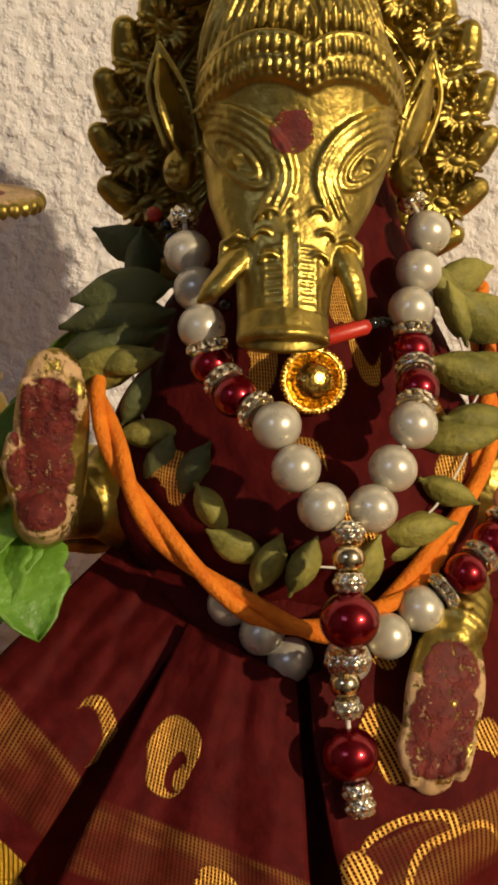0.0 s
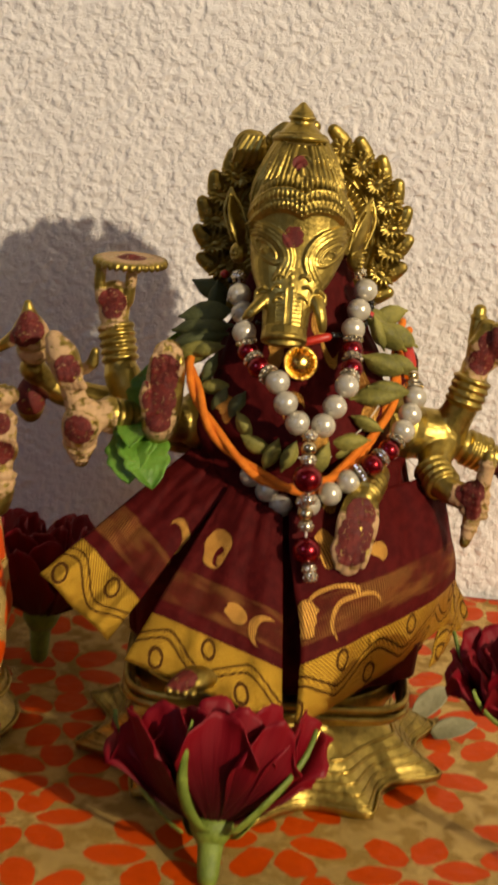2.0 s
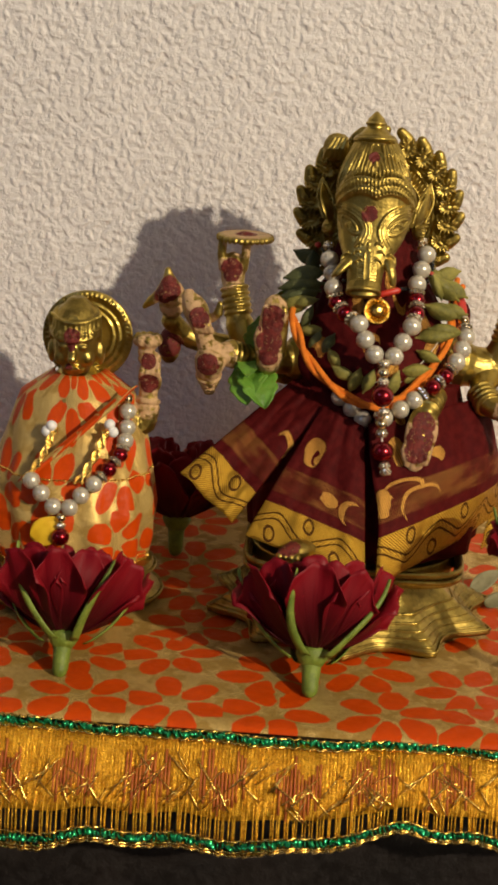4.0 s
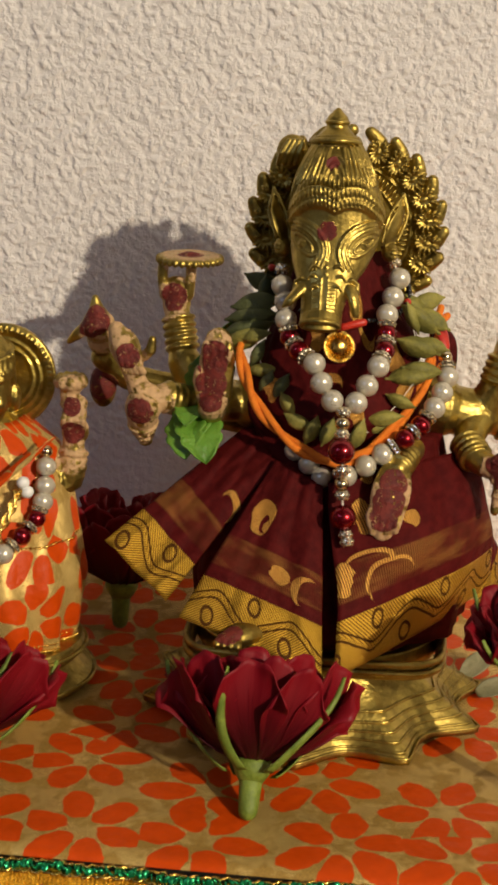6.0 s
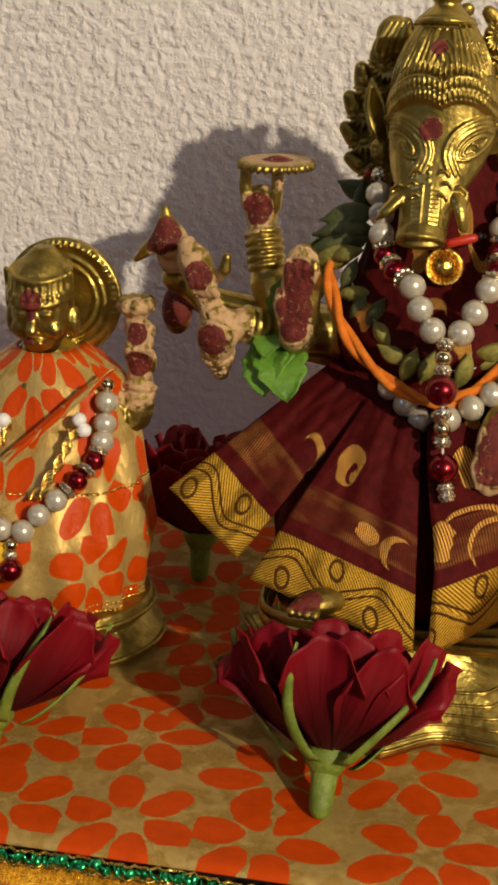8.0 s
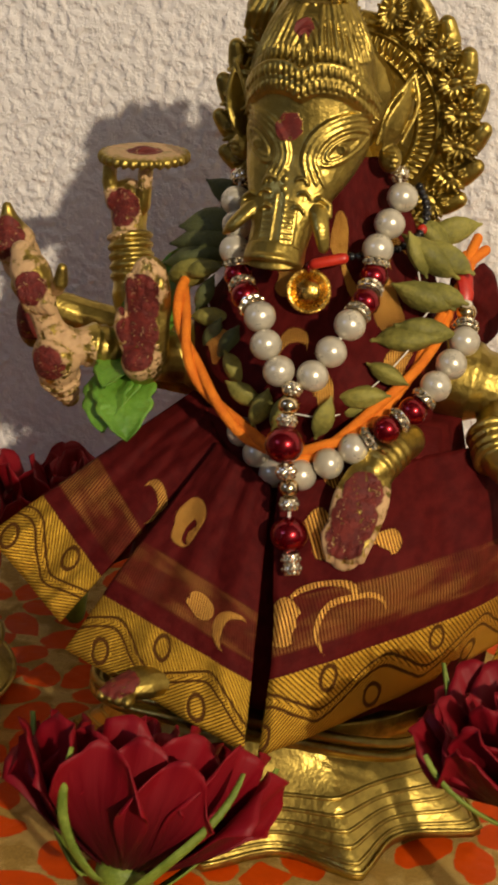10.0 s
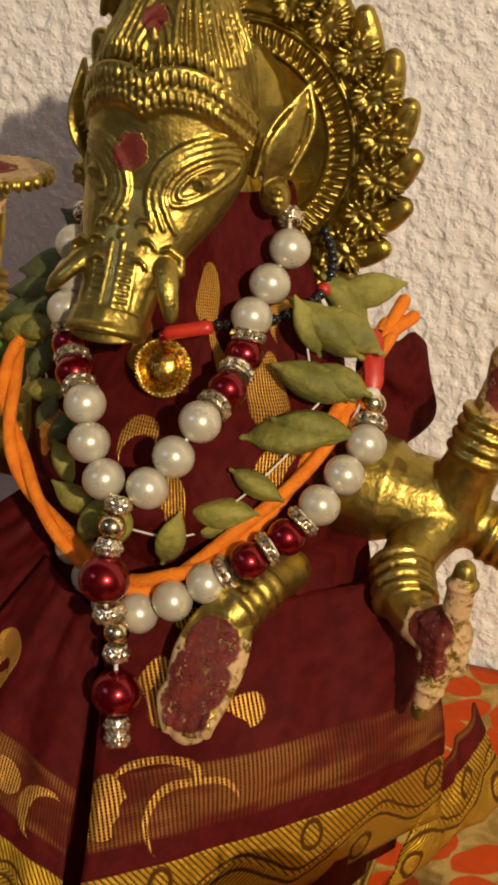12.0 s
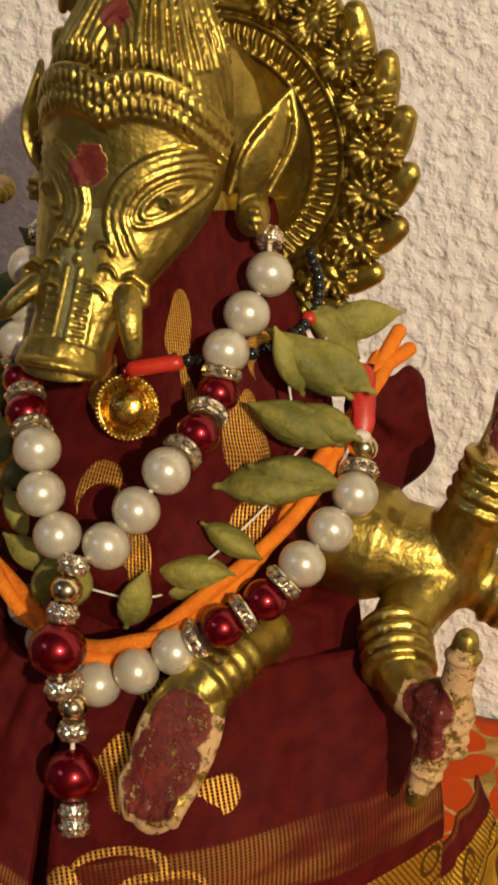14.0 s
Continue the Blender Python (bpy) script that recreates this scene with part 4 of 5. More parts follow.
    flare = [(0.6, 2.45, 0.0), (0.64, 2.0, 0.1), (0.7, 1.6, 0.25), (0.76, 1.3, 0.4), (0.8, 1.12, 0.5), (0.81, 1.02, 0.52), (0.85, 0.9, 0.62), (0.86, 0.8, 0.65), (0.9, 0.69, 0.75), (0.91, 0.6, 0.78), (0.95, 0.48, 0.9), (0.96, 0.4, 0.93), (1.0, 0.3, 1.0), (1.0, 0.12, 1.0), (0.9, 0.08, 0.9)]
    rings = []
    for s, z, k in flare:
        ring = []
        for q in range(160):
            a = 2 * math.pi * q / 160
            lobe = 1 - abs(math.sin(5 * (a + radians(57)))) ** 1.1
            rr = s * (1 + 0.2 * k * (lobe - 0.55))
            ring.append(out.verts.new(pc + Vector((5.6 * rr * math.cos(a), 5.0 * rr * math.sin(a), z + 0.12 * k * lobe * (1 - k)))))
        rings.append(ring)
    for row in (3, 5, 7, 9, 11, 12):
        tube(det, [v.co + Vector((0, 0, 0.03)) for v in rings[row]] + [rings[row][0].co + Vector((0, 0, 0.03))], 0.055, 6, round_ends=False)
    for ra, rb in zip(rings, rings[1:]):
        for q in range(160):
            out.faces.new((ra[q], rb[q], rb[(q + 1) % 160], ra[(q + 1) % 160]))
    for z, grow in ((2.45, 0.0), (2.62, 0.14), (2.78, 0.0), (2.94, 0.12)):
        tube(det, [pc + Vector((4.2 * c + grow * np.sign(c), 3.0 * s + grow * np.sign(s), z)) for c, s in
                   ((np.sign(math.cos(a)) * abs(math.cos(a)) ** 0.35, np.sign(math.sin(a)) * abs(math.sin(a)) ** 0.35) for a in (2 * math.pi * (q + 0.5) / 72 for q in range(73)))], 0.12, 8)
    joined(out, det)
    reds = [(-0.55, -0.36, 16.44, 0.35), (-0.5, 0.48, 18.5, 0.24), (-0.47, 0.42, 18.3, 0.15),
            (-4.08, -0.6, 12.25, 0.5), (-4.1, -0.65, 11.85, 0.58), (-4.15, -0.65, 11.2, 0.6), (-4.15, -0.65, 10.75, 0.5), (1.95, -2.95, 8.3, 0.62), (1.8, -3.2, 7.85, 0.55), (2.05, -2.5, 8.8, 0.5),
            (-6.05, 3.1, 13.3, 0.55), (-5.5, 3.5, 14.75, 0.5), (-8.4, 1.0, 12.8, 0.6), (-8.7, 1.1, 12.5, 0.45), (-7.0, -0.5, 12.0, 0.45),
            (-6.6, -0.5, 10.1, 0.5), (-8.5, 2.5, 10.2, 0.7), (6, 1.6, 13.3, 0.5), (5.75, 1.7, 12.6, 0.45), (5.4, -1.1, 9.2, 0.5), (5.5, -1.3, 8.7, 0.35),
            (7.2, 1.6, 9.0, 0.7), (-2.9, -5.1, 4.35, 0.5), (6.15, 1.5, 13.0, 0.35)]
    creams = [(-4.1, -0.4, 12.4, 0.7), (-4.6, -0.4, 11.3, 0.8), (-4.15, -0.4, 10.5, 0.6), (1.85, -2.9, 7.5, 0.8), (2.4, -2.4, 8.5, 0.5), (1.4, -2.7, 8.4, 0.5),
              (-6.2, 3.2, 13.1, 0.7), (-5.55, 3.6, 14.8, 1.1), (-7.6, 0.2, 12.5, 0.9), (-6.9, -0.2, 11.4, 0.9), (-6.4, -0.1, 10.2, 1.0), (-8.2, 1.2, 12.2, 0.9),
              (5.8, 1.5, 12.7, 0.7), (5.6, -0.9, 9.0, 0.8), (5.8, -1.0, 9.9, 0.4), (5.5, -1.2, 8.2, 0.5), (7.2, 1.7, 8.7, 0.6), (-6.6, 0.4, 9.2, 0.7)]
    solo("boar_headed_idol", out, brass("idol_brass", reds, creams), "cast brass boar-headed deity statue with flame halo and many arms", "statue", (-0.3, -0.5, 0))


boar_idol()


# ---- the idol's clothes ----
def panel(name, hem_l, hem_r, top_r, top_l, belly, parent, seed, label, nu=40, nv=40):
    a, b, c, d = (Vector(p) for p in (hem_l, hem_r, top_r, top_l))
    out = (b - a).cross(d - a).normalized()
    if out.y > 0:
        out = -out

    def at(u, v):
        p = a.lerp(b, u).lerp(d.lerp(c, u), v)
        q = Vector((u * 2.4 + seed, v * 1.6, seed))
        fold = 0.26 * noise.noise(q * 1.3) + 0.1 * noise.noise(q * 3.4) + 0.035 * math.sin(u * 7 + 2.5 * noise.noise(q * 1.1)) * v * (1 - 0.5 * v) + 0.02 * math.sin(u * 15 + 3 * v + 2 * noise.noise(q)) * v
        return p + out * (belly * math.sin(math.pi * (0.1 + 0.8 * u)) * math.sin(math.pi * (0.12 + 0.8 * v)) + fold)
    w, h = (b - a).length, ((d - a).length + (c - b).length) / 2
    uvs = lambda u, v: (u * w * (1 - 0.25 * v) + seed, v * h)
    return thick(part(name, sheet(bmesh.new(), at, nu, nv, uvs), SILK, parent, label), 0.5)


def skirt():
    s = thing("silk_skirt", (0, -1, 3), "maroon silk skirt with woven gold border on the boar idol", "skirt")
    core = bmesh.new()
    layer = core.loops.layers.uv.verify()
    rows = [((0.0, 0.2, 3.2), 4.6, 3.7), ((0.0, 0.2, 4.5), 4.7, 3.6), ((-0.1, 0.4, 6.3), 4.2, 3.0), ((0.25, 0.6, 8.0), 3.6, 2.3), ((0.45, 0.9, 9.5), 3.05, 1.9)]
    loft(core, rows, 72, wave=lambda a, v: 1 + 0.03 * math.sin(a * 9) + 0.02 * math.sin(a * 23))
    for f in core.faces:
        for l in f.loops:
            l[layer].uv = (math.atan2(l.vert.co.y, l.vert.co.x) * 4, l.vert.co.z + 8)
    part("underskirt", core, SILK_PLAIN, s)
    panel("pleat", (-7.33, -2.7, 6.25), (-5.2, -3.2, 4.45), (-1.85, -0.9, 8.75), (-3.0, 0.8, 9.5), 0.25, s, 3.0, "pleat spread to one side")
    panel("pleat", (-4.6, -4.2, 4.35), (0.12, -4.95, 2.98), (-0.25, -1.95, 8.35), (-1.9, -1.1, 8.9), 0.3, s, 11.0, "front pleat")
    panel("pleat", (0.4, -4.97, 2.95), (5.45, 0.7, 4.1), (4.7, 0.9, 9.1), (-0.18, -1.97, 8.45), 1.55, s, 23.0, "wide pleat over the knee")
    # the side border falling behind the knee
    panel("hem_end", (4.9, -0.5, 3.0), (6.5, 2.6, 3.5), (5.7, 2.6, 5.5), (5.35, 0.6, 4.9), 0.2, s, 31.0, "gold hem hanging behind the knee", 20, 20)


def drape():
    d = thing("silk_drape", (0, 1, 9), "maroon silk shawl flecked with gold wrapped round the idol's chest", "shawl")
    zs = [8.8, 9.6, 10.4, 11.2, 12.0, 12.8, 13.6, 14.3, 15.5]
    fy = [-0.9, -1.2, -1.4, -1.1, -0.15, 0.42, 0.65, 0.8, 1.25]
    hw = [2.6, 3.0, 3.15, 3.1, 2.75, 2.35, 2.0, 1.75, 1.3]

    def at(u, v):
        z = 8.8 + 6.7 * v
        f, w = float(np.interp(z, zs, fy)), float(np.interp(z, zs, hw))
        a = radians(-200 + 220 * u)
        ry = (3.4 - f) / 2 * (1 - 0.18 * max(0.0, -math.cos(a)))
        q = Vector((math.cos(a) * 2, math.sin(a) * 2, z * 0.7))
        s = 1 + 0.05 * noise.noise(q * 1.2) + 0.02 * math.sin(a * 11 + z * 2.4 + 2 * noise.noise(q)) + 0.022 * math.sin(z * 4.2 + a * 3 + 3 * noise.noise(q * 0.7))
        return Vector((-0.05 + w * s * math.cos(a), 3.4 - (3.4 - f) / 2 + ry * s * math.sin(a), z))
    thick(part("wrap", sheet(bmesh.new(), at, 80, 50, lambda u, v: (u * 15, v * 7 + 3)), SILK_PLAIN, d), 0.5)

    def tail(u, v):
        x = 3.0 + 1.0 * math.sin(math.pi * (0.1 + 0.75 * v)) * u
        return Vector((x, 1.9 + 1.6 * u + 0.3 * math.sin(v * 13 + 2 * u), 10.1 + 2.9 * v - 0.3 * u + 0.2 * u * math.sin(v * 11) + 0.12 * math.sin(u * 8)))
    thick(part("shawl_end", sheet(bmesh.new(), tail, 16, 20, lambda u, v: (u * 3, v * 4 + 3)), SILK_PLAIN, d), 0.5)


skirt()
drape()


# ---- bead meshes, shared ----
def bead_mesh(r, m, name="bead"):
    return mesh_of(name, blob(bmesh.new(), (0, 0, 0), (r, r, r * 0.96), seg=24), m)


def rondelle_mesh(r=0.26):
    bm = bmesh.new()
    for z in (-0.075, 0.075):
        ring_(bm, (0, 0, z), (0, 0, 1), r, 0.035, 20, 6, 0)
    for k in range(10):
        a = 2 * math.pi * k / 10
        bmesh.ops.create_icosphere(bm, subdivisions=1, radius=0.08, matrix=Matrix.Translation((r * math.cos(a), r * math.sin(a), 0)))
    tube(bm, [(0, 0, -0.1), (0, 0, 0.1)], r * 0.75, 14, round_ends=False)
    return mesh_of("rondelle", bm, SILVER, smooth=False)


def filigree_mesh():
    bm = bmesh.new()
    for z, r in ((-0.12, 0.2), (0.0, 0.25), (0.12, 0.2)):
        for k in range(9):
            a = 2 * math.pi * (k + (0.5 if z == 0 else 0)) / 9
            blob(bm, (r * math.cos(a), r * math.sin(a), z), 0.085, seg=8)
    blob(bm, (0, 0, 0), 0.2, seg=10)
    return mesh_of("filigree", fused(bm, 0.3, 1), SILVER)


PEARL_M, RED_M, BIG_RED_M = bead_mesh(0.365, PEARL), bead_mesh(0.335, RED_BEAD), bead_mesh(0.435, RED_BEAD)
BALL_M, RON_M, FIL_M = bead_mesh(0.235, varied("champagne_metal", (0.80, 0.66, 0.40), (0.68, 0.52, 0.28), 300, metal=1.0, rough=(0.1, 0.2))), rondelle_mesh(), filigree_mesh()
SMALL_WHITE = bead_mesh(0.17, WHITE_BEAD)
KINDS = {"P": ("pearl", PEARL_M), "R": ("red_bead", RED_M), "B": ("red_bead", BIG_RED_M), "G": ("gold_bead", BALL_M), "o": ("crystal_rondelle", RON_M), "f": ("crystal_spacer", FIL_M), "w": ("white_bead", SMALL_WHITE)}


def strand(parent, seq, size=1.0, thread=True):
    """Beads in order: a letter and a place; a letter alone sits halfway between its neighbours."""
    places = []
    for i, b in enumerate(seq):
        if len(b) > 1:
            places.append(Vector(b[1:]))
        else:
            places.append(None)
    for i, p in enumerate(places):
        if p is None:
            places[i] = (places[i - 1] + Vector(next(b for b in seq[i + 1:] if len(b) > 1)[1:])) / 2
    for i, b in enumerate(seq):
        d = places[min(i + 1, len(seq) - 1)] - places[max(i - 1, 0)]
        name, me = KINDS[b[0]]
        put(name, me, parent, places[i], Vector((0, 0, 1)).rotation_difference(d), size * (0.78 if b[0] == "f" else 1.0))
    if thread:
        bm = bmesh.new()
        tube(bm, places, 0.04, 6)
        part("string", bm, THREAD, parent)


def necklaces():
    n = thing("pearl_necklace", (0.3, -2, 9.5), "short pearl necklace with red beads, crystal rondelles and a drop", "necklace", "idol jewellery")
    strand(n, [("f", 1.62, 1.55, 15.15), ("P", 1.83, 1.05, 14.74), ("P", 1.65, 0.62, 14.2), ("P", 1.5, 0.2, 13.7), ("o",), ("R", 1.51, -0.1, 13.12), ("o",), ("R", 1.5, -0.8, 12.72), ("o",),
               ("P", 1.33, -1.55, 12.38), ("P", 1.01, -1.89, 11.82), ("P", 0.7, -2.24, 11.33)])
    strand(n, [("P", -0.06, -2.34, 11.38), ("P", -0.44, -2.13, 11.89), ("P", -0.71, -1.75, 12.4), ("o",), ("R", -1.28, -1.05, 12.62), ("o",), ("R", -1.62, -0.55, 12.95), ("o",), ("P", -1.78, -0.35, 13.48), ("P", -1.85, 0.05, 13.98), ("P", -2.0, 0.4, 14.45), ("f", -2.05, 0.9, 14.9)])
    strand(n, [("f", 0.32, -2.55, 11.08), ("G", 0.31, -2.75, 10.76), ("f", 0.32, -2.9, 10.45), ("B", 0.33, -3.1, 9.95), ("f", 0.42, -3.2, 9.36)])
    m = thing("pearl_necklace", (0.3, -2, 8), "long pearl necklace with red beads and a red drop", "necklace", "idol jewellery")
    strand(m, [("G", 3.52, 1.05, 12.15), ("o",), ("P", 3.62, 0.45, 11.63), ("P", 3.45, -0.15, 11.25), ("P", 3.22, -0.72, 10.88), ("o",), ("R", 2.8, -1.15, 10.37), ("o",), ("R", 2.31, -1.6, 10.02), ("o",),
               ("P", 1.62, -1.8, 9.52), ("P", 1.1, -2.05, 9.18), ("P", 0.5, -2.15, 8.84)])
    strand(m, [("P", -0.31, -1.62, 8.55), ("P", -0.76, -1.5, 8.95), ("P", -1.25, -1.2, 9.3)])
    strand(m, [("f", 0.3, -2.7, 9.1), ("G", 0.38, -2.75, 8.75), ("f", 0.42, -2.85, 8.4), ("B", 0.49, -3.0, 7.7), ("f", 0.6, -3.18, 7.18), ("f", 0.65, -3.26, 6.98)])
    bm = bmesh.new()
    tube(bm, spline([(3.52, 1.0, 12.3), (3.42, 1.25, 12.75), (3.25, 1.6, 13.15)], 5), [0.1, 0.13, 0.17, 0.19, 0.18, 0.19, 0.2, 0.2, 0.2, 0.21, 0.2], 8, 0.35, (0.4, -1, 0))
    part("ribbon", bm, CORAL, m, "red satin ribbon tie")
    bm = bmesh.new()
    blob(bm, (3.5, 0.98, 12.38), (0.16, 0.12, 0.1))
    part("knot", bm, THREAD, m)


def pendant():
    p = thing("gold_pendant", (0, 0, 12.6), "round gold pendant on a black and coral bead string", "pendant", "idol jewellery")
    c, ax = Vector((-0.02, -0.1, 12.6)), Vector((0.15, -1, 0.3)).normalized()
    q = Vector((0, 0, 1)).rotation_difference(ax)
    bm = bmesh.new()
    bmesh.ops.create_cone(bm, cap_ends=True, segments=40, radius1=0.46, radius2=0.46, depth=0.08, matrix=Matrix.LocRotScale(c, q, None))
    blob(bm, c + ax * 0.02, (0.34, 0.34, 0.24), q, 24)
    disc = part("disc", bm, GOLD, p)
    bm = bmesh.new()
    ring_(bm, c + ax * 0.03, ax, 0.47, 0.055, 40)
    for k in range(44):
        a = 2 * math.pi * k / 44
        blob(bm, c + q @ Vector((0.5 * math.cos(a), 0.5 * math.sin(a), 0.05)), 0.045, seg=6)
    part("rope_rim", bm, GOLD, disc)
    bm = bmesh.new()
    blob(bm, (-0.04, -0.06, 13.18), 0.11)
    ring_(bm, (-0.04, -0.06, 13.18), (1, 0, 0), 0.12, 0.03, 16, 6)
    part("loop_bead", bm, RED_BEAD, disc)
    bm = bmesh.new()
    tube(bm, [(0.1, -0.12, 13.28), (0.74, 0.02, 13.44)], 0.13, 12)
    part("coral_tube", bm, CORAL, p)
    black, coral = bead_mesh(0.105, BLACK_BEAD), bead_mesh(0.13, CORAL)
    line = spline([(0.9, 0.12, 13.48), (1.5, 0.75, 13.42), (1.95, 1.55, 13.55), (2.15, 2.1, 13.75), (2.15, 2.5, 14.2), (1.9, 2.7, 14.65)], 4)
    for k, at in enumerate(line):
        put("coral_bead" if k == 12 else "black_bead", coral if k == 12 else black, p, at)
    bm = bmesh.new()
    tube(bm, line, 0.03, 6)
    part("string", bm, BLACK_BEAD, p)
    left = spline([(-0.1, 0.1, 13.22), (-0.8, 0.3, 13.3), (-1.9, 1.2, 13.9), (-2.3, 1.8, 14.6)], 4)
    for at in left[3:]:
        put("black_bead", black, p, at)
    put("coral_bead", coral, p, (-2.5, 1.9, 14.75))


def pod_mesh(m):
    """A three-sided seed pod with a beak and lengthwise ridges, along x, about 1.4 long."""
    bm = bmesh.new()
    n, rings = 18, []
    prof = [(-0.72, 0.03), (-0.66, 0.06), (-0.6, 0.05), (-0.5, 0.15), (-0.35, 0.25), (-0.12, 0.32), (0.12, 0.32), (0.34, 0.25), (0.52, 0.14), (0.64, 0.06), (0.74, 0.03)]
    for x, r in prof:
        rings.append([bm.verts.new((x, r * (1 + 0.13 * math.cos(3 * a) + 0.035 * math.cos(18 * a / 2)) * math.cos(a) + 0.05 * math.sin(x * 2), r * 0.86 * (1 + 0.13 * math.cos(3 * a)) * math.sin(a))) for a in (2 * math.pi * k / n for k in range(n))])
    for a, b in zip(rings, rings[1:]):
        for k in range(n):
            bm.faces.new((a[k], a[(k + 1) % n], b[(k + 1) % n], b[k]))
    bm.faces.new(rings[0][::-1])
    bm.faces.new(rings[-1])
    return mesh_of("pod", bm, m)


def cardamom_garland():
    g = thing("cardamom_garland", (0, 0, 10), "garland of dried green cardamom pods strung on pale thread", "garland", "idol garlands")
    light, dark = pod_mesh(POD), pod_mesh(POD_SHADED)
    rng = random.Random(7)
    # place, direction in which the beak points, size
    right = [((2.75, 2.75, 13.62), (1, 0.5, 0.16), 0.98), ((2.45, 2.4, 13.5), (0.5, 0.3, -0.7), 0.9), ((2.62, 0.95, 13.42), (-0.9, -0.1, 0.62), 1.12), ((2.95, 1.2, 13.38), (-0.8, 0.0, 0.42), 1.0), ((2.35, 0.7, 13.5), (-0.4, -0.1, 1.0), 0.8),
             ((2.6, 0.45, 12.6), (-0.95, -0.2, 0.42), 1.05), ((2.95, 0.65, 12.6), (-0.9, 0.1, 0.2), 0.92), ((2.36, -0.1, 11.72), (1, 0.3, 0.1), 1.12), ((2.75, 0.1, 11.92), (1, 0.25, -0.18), 1.0),
             ((2.1, -0.85, 11.08), (0.9, 0.1, -0.42), 0.72), ((1.6, -1.1, 10.55), (1, 0.1, 0.06), 0.85), ((1.45, -1.0, 10.2), (1, 0.1, 0.25), 0.62), ((0.78, -1.45, 10.02), (0.35, 0, 0.95), 0.78), ((-0.2, -1.6, 10.1), (0.3, 0, 1), 0.7)]
    left = [((-2.85, 2.5, 14.15), (-0.9, 0.2, 0.35), 0.9), ((-2.7, 2.2, 13.85), (-0.1, 0, -1), 0.85), ((-2.95, 1.5, 13.55), (-1, 0.1, -0.15), 1.15), ((-3.05, 1.3, 13.15), (-1, 0, -0.22), 1.25), ((-3.15, 1.1, 12.8), (-1, 0, -0.3), 1.25),
            ((-3.25, 0.85, 12.5), (0.85, -0.1, 0.3), 1.1), ((-2.86, 0.55, 12.66), (0.9, -0.2, 0.3), 0.72), ((-2.76, 0.4, 12.11), (0.4, 0, 0.8), 0.68), ((-2.53, 0.2, 11.57), (0.9, 0, 0.1), 0.75), ((-2.34, -0.1, 11.16), (0.35, 0, 0.9), 0.72),
            ((-1.87, -0.5, 11.17), (0.5, 0, 0.85), 0.75), ((-1.54, -0.9, 10.72), (0.5, -0.1, -0.85), 0.72), ((-1.18, -1.25, 10.3), (-0.8, 0, 0.5), 0.7), ((-0.73, -1.5, 10.08), (0.3, 0, 1), 0.72)]
    for k, (at, way, s) in enumerate(right + left):
        q = Vector((1, 0, 0)).rotation_difference(Vector(way)) @ Euler((rng.uniform(0, 6), 0, 0)).to_quaternion()
        # pods in the head's shadow take the husk with darkened colour
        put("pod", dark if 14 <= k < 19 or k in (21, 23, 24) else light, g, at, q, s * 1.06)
    for side in (right, left):
        bm = bmesh.new()
        tube(bm, spline([Vector(a) + Vector((0, 0.06, 0)) for a, _, _ in side], 3), 0.02, 6)
        part("thread", bm, THREAD, g)


def cord():
    c = thing("orange_cord", (0, 0, 9), "twisted orange cotton cord hung round the idol", "cord", "idol garlands")
    line = spline([(-3.45, 1.5, 12.55), (-3.35, 0.5, 12.15), (-3.1, -0.25, 11.55), (-2.75, -0.7, 10.9), (-2.2, -1.1, 10.25), (-1.35, -1.45, 9.62), (-0.5, -1.75, 9.25), (0.35, -1.9, 9.2),
                   (1.01, -1.75, 9.5), (1.63, -1.4, 9.9), (2.5, -0.5, 10.85), (2.95, 0.45, 11.75), (3.12, 1.7, 12.4), (3.2, 2.9, 12.95)], 10)
    for s in (0, 1):
        bm = bmesh.new()
        pts = []
        for i, p in enumerate(line):
            p = Vector(p)
            d = (Vector(line[min(i + 1, len(line) - 1)]) - Vector(line[max(i - 1, 0)])).normalized()
            e = d.cross(Vector((0.2, -1, 0.1))).normalized()
            a = i * 0.17 + math.pi * s
            pts.append(p + (e * math.cos(a) + d.cross(e) * math.sin(a)) * 0.1)
        tube(bm, pts, 0.125, 10)
        # the yarn's own twist
        ob = part("ply", bm, ORANGE, c)
    for k, tip in enumerate(((3.32, 3.3, 13.35), (3.55, 3.2, 13.1))):
        bm = bmesh.new()
        tube(bm, [(3.15, 2.6, 12.8), tip], 0.13, 10)
        part("cord_end", bm, ORANGE, c)


necklaces()
pendant()
cardamom_garland()
cord()


# ---- leaves and roses ----
def leaf_mesh(bm, base, tip, width, normal, teeth=0, cup=0.15, n=14, mat=0):
    b, t, nrm = Vector(base), Vector(tip), Vector(normal).normalized()
    d = t - b
    side = d.cross(nrm).normalized()

    def at(u, v):
        x = 2 * u - 1
        w = width * math.sin(math.pi * min(1, 0.06 + 0.94 * v) ** 0.85) ** 0.8
        if teeth:
            w *= 0.92 + 0.2 * abs(math.sin(v * math.pi * teeth))
        vein = 0.04 * width * abs(math.sin(6 * v + 3 * abs(x)))
        return b + d * v + side * w * x + nrm * (cup * width * (x * x) - 0.12 * d.length * math.sin(math.pi * v) * -0.6 + vein - 0.15 * d.length * v * v)
    sheet(bm, at, 10, n, mat=mat)
    return bm


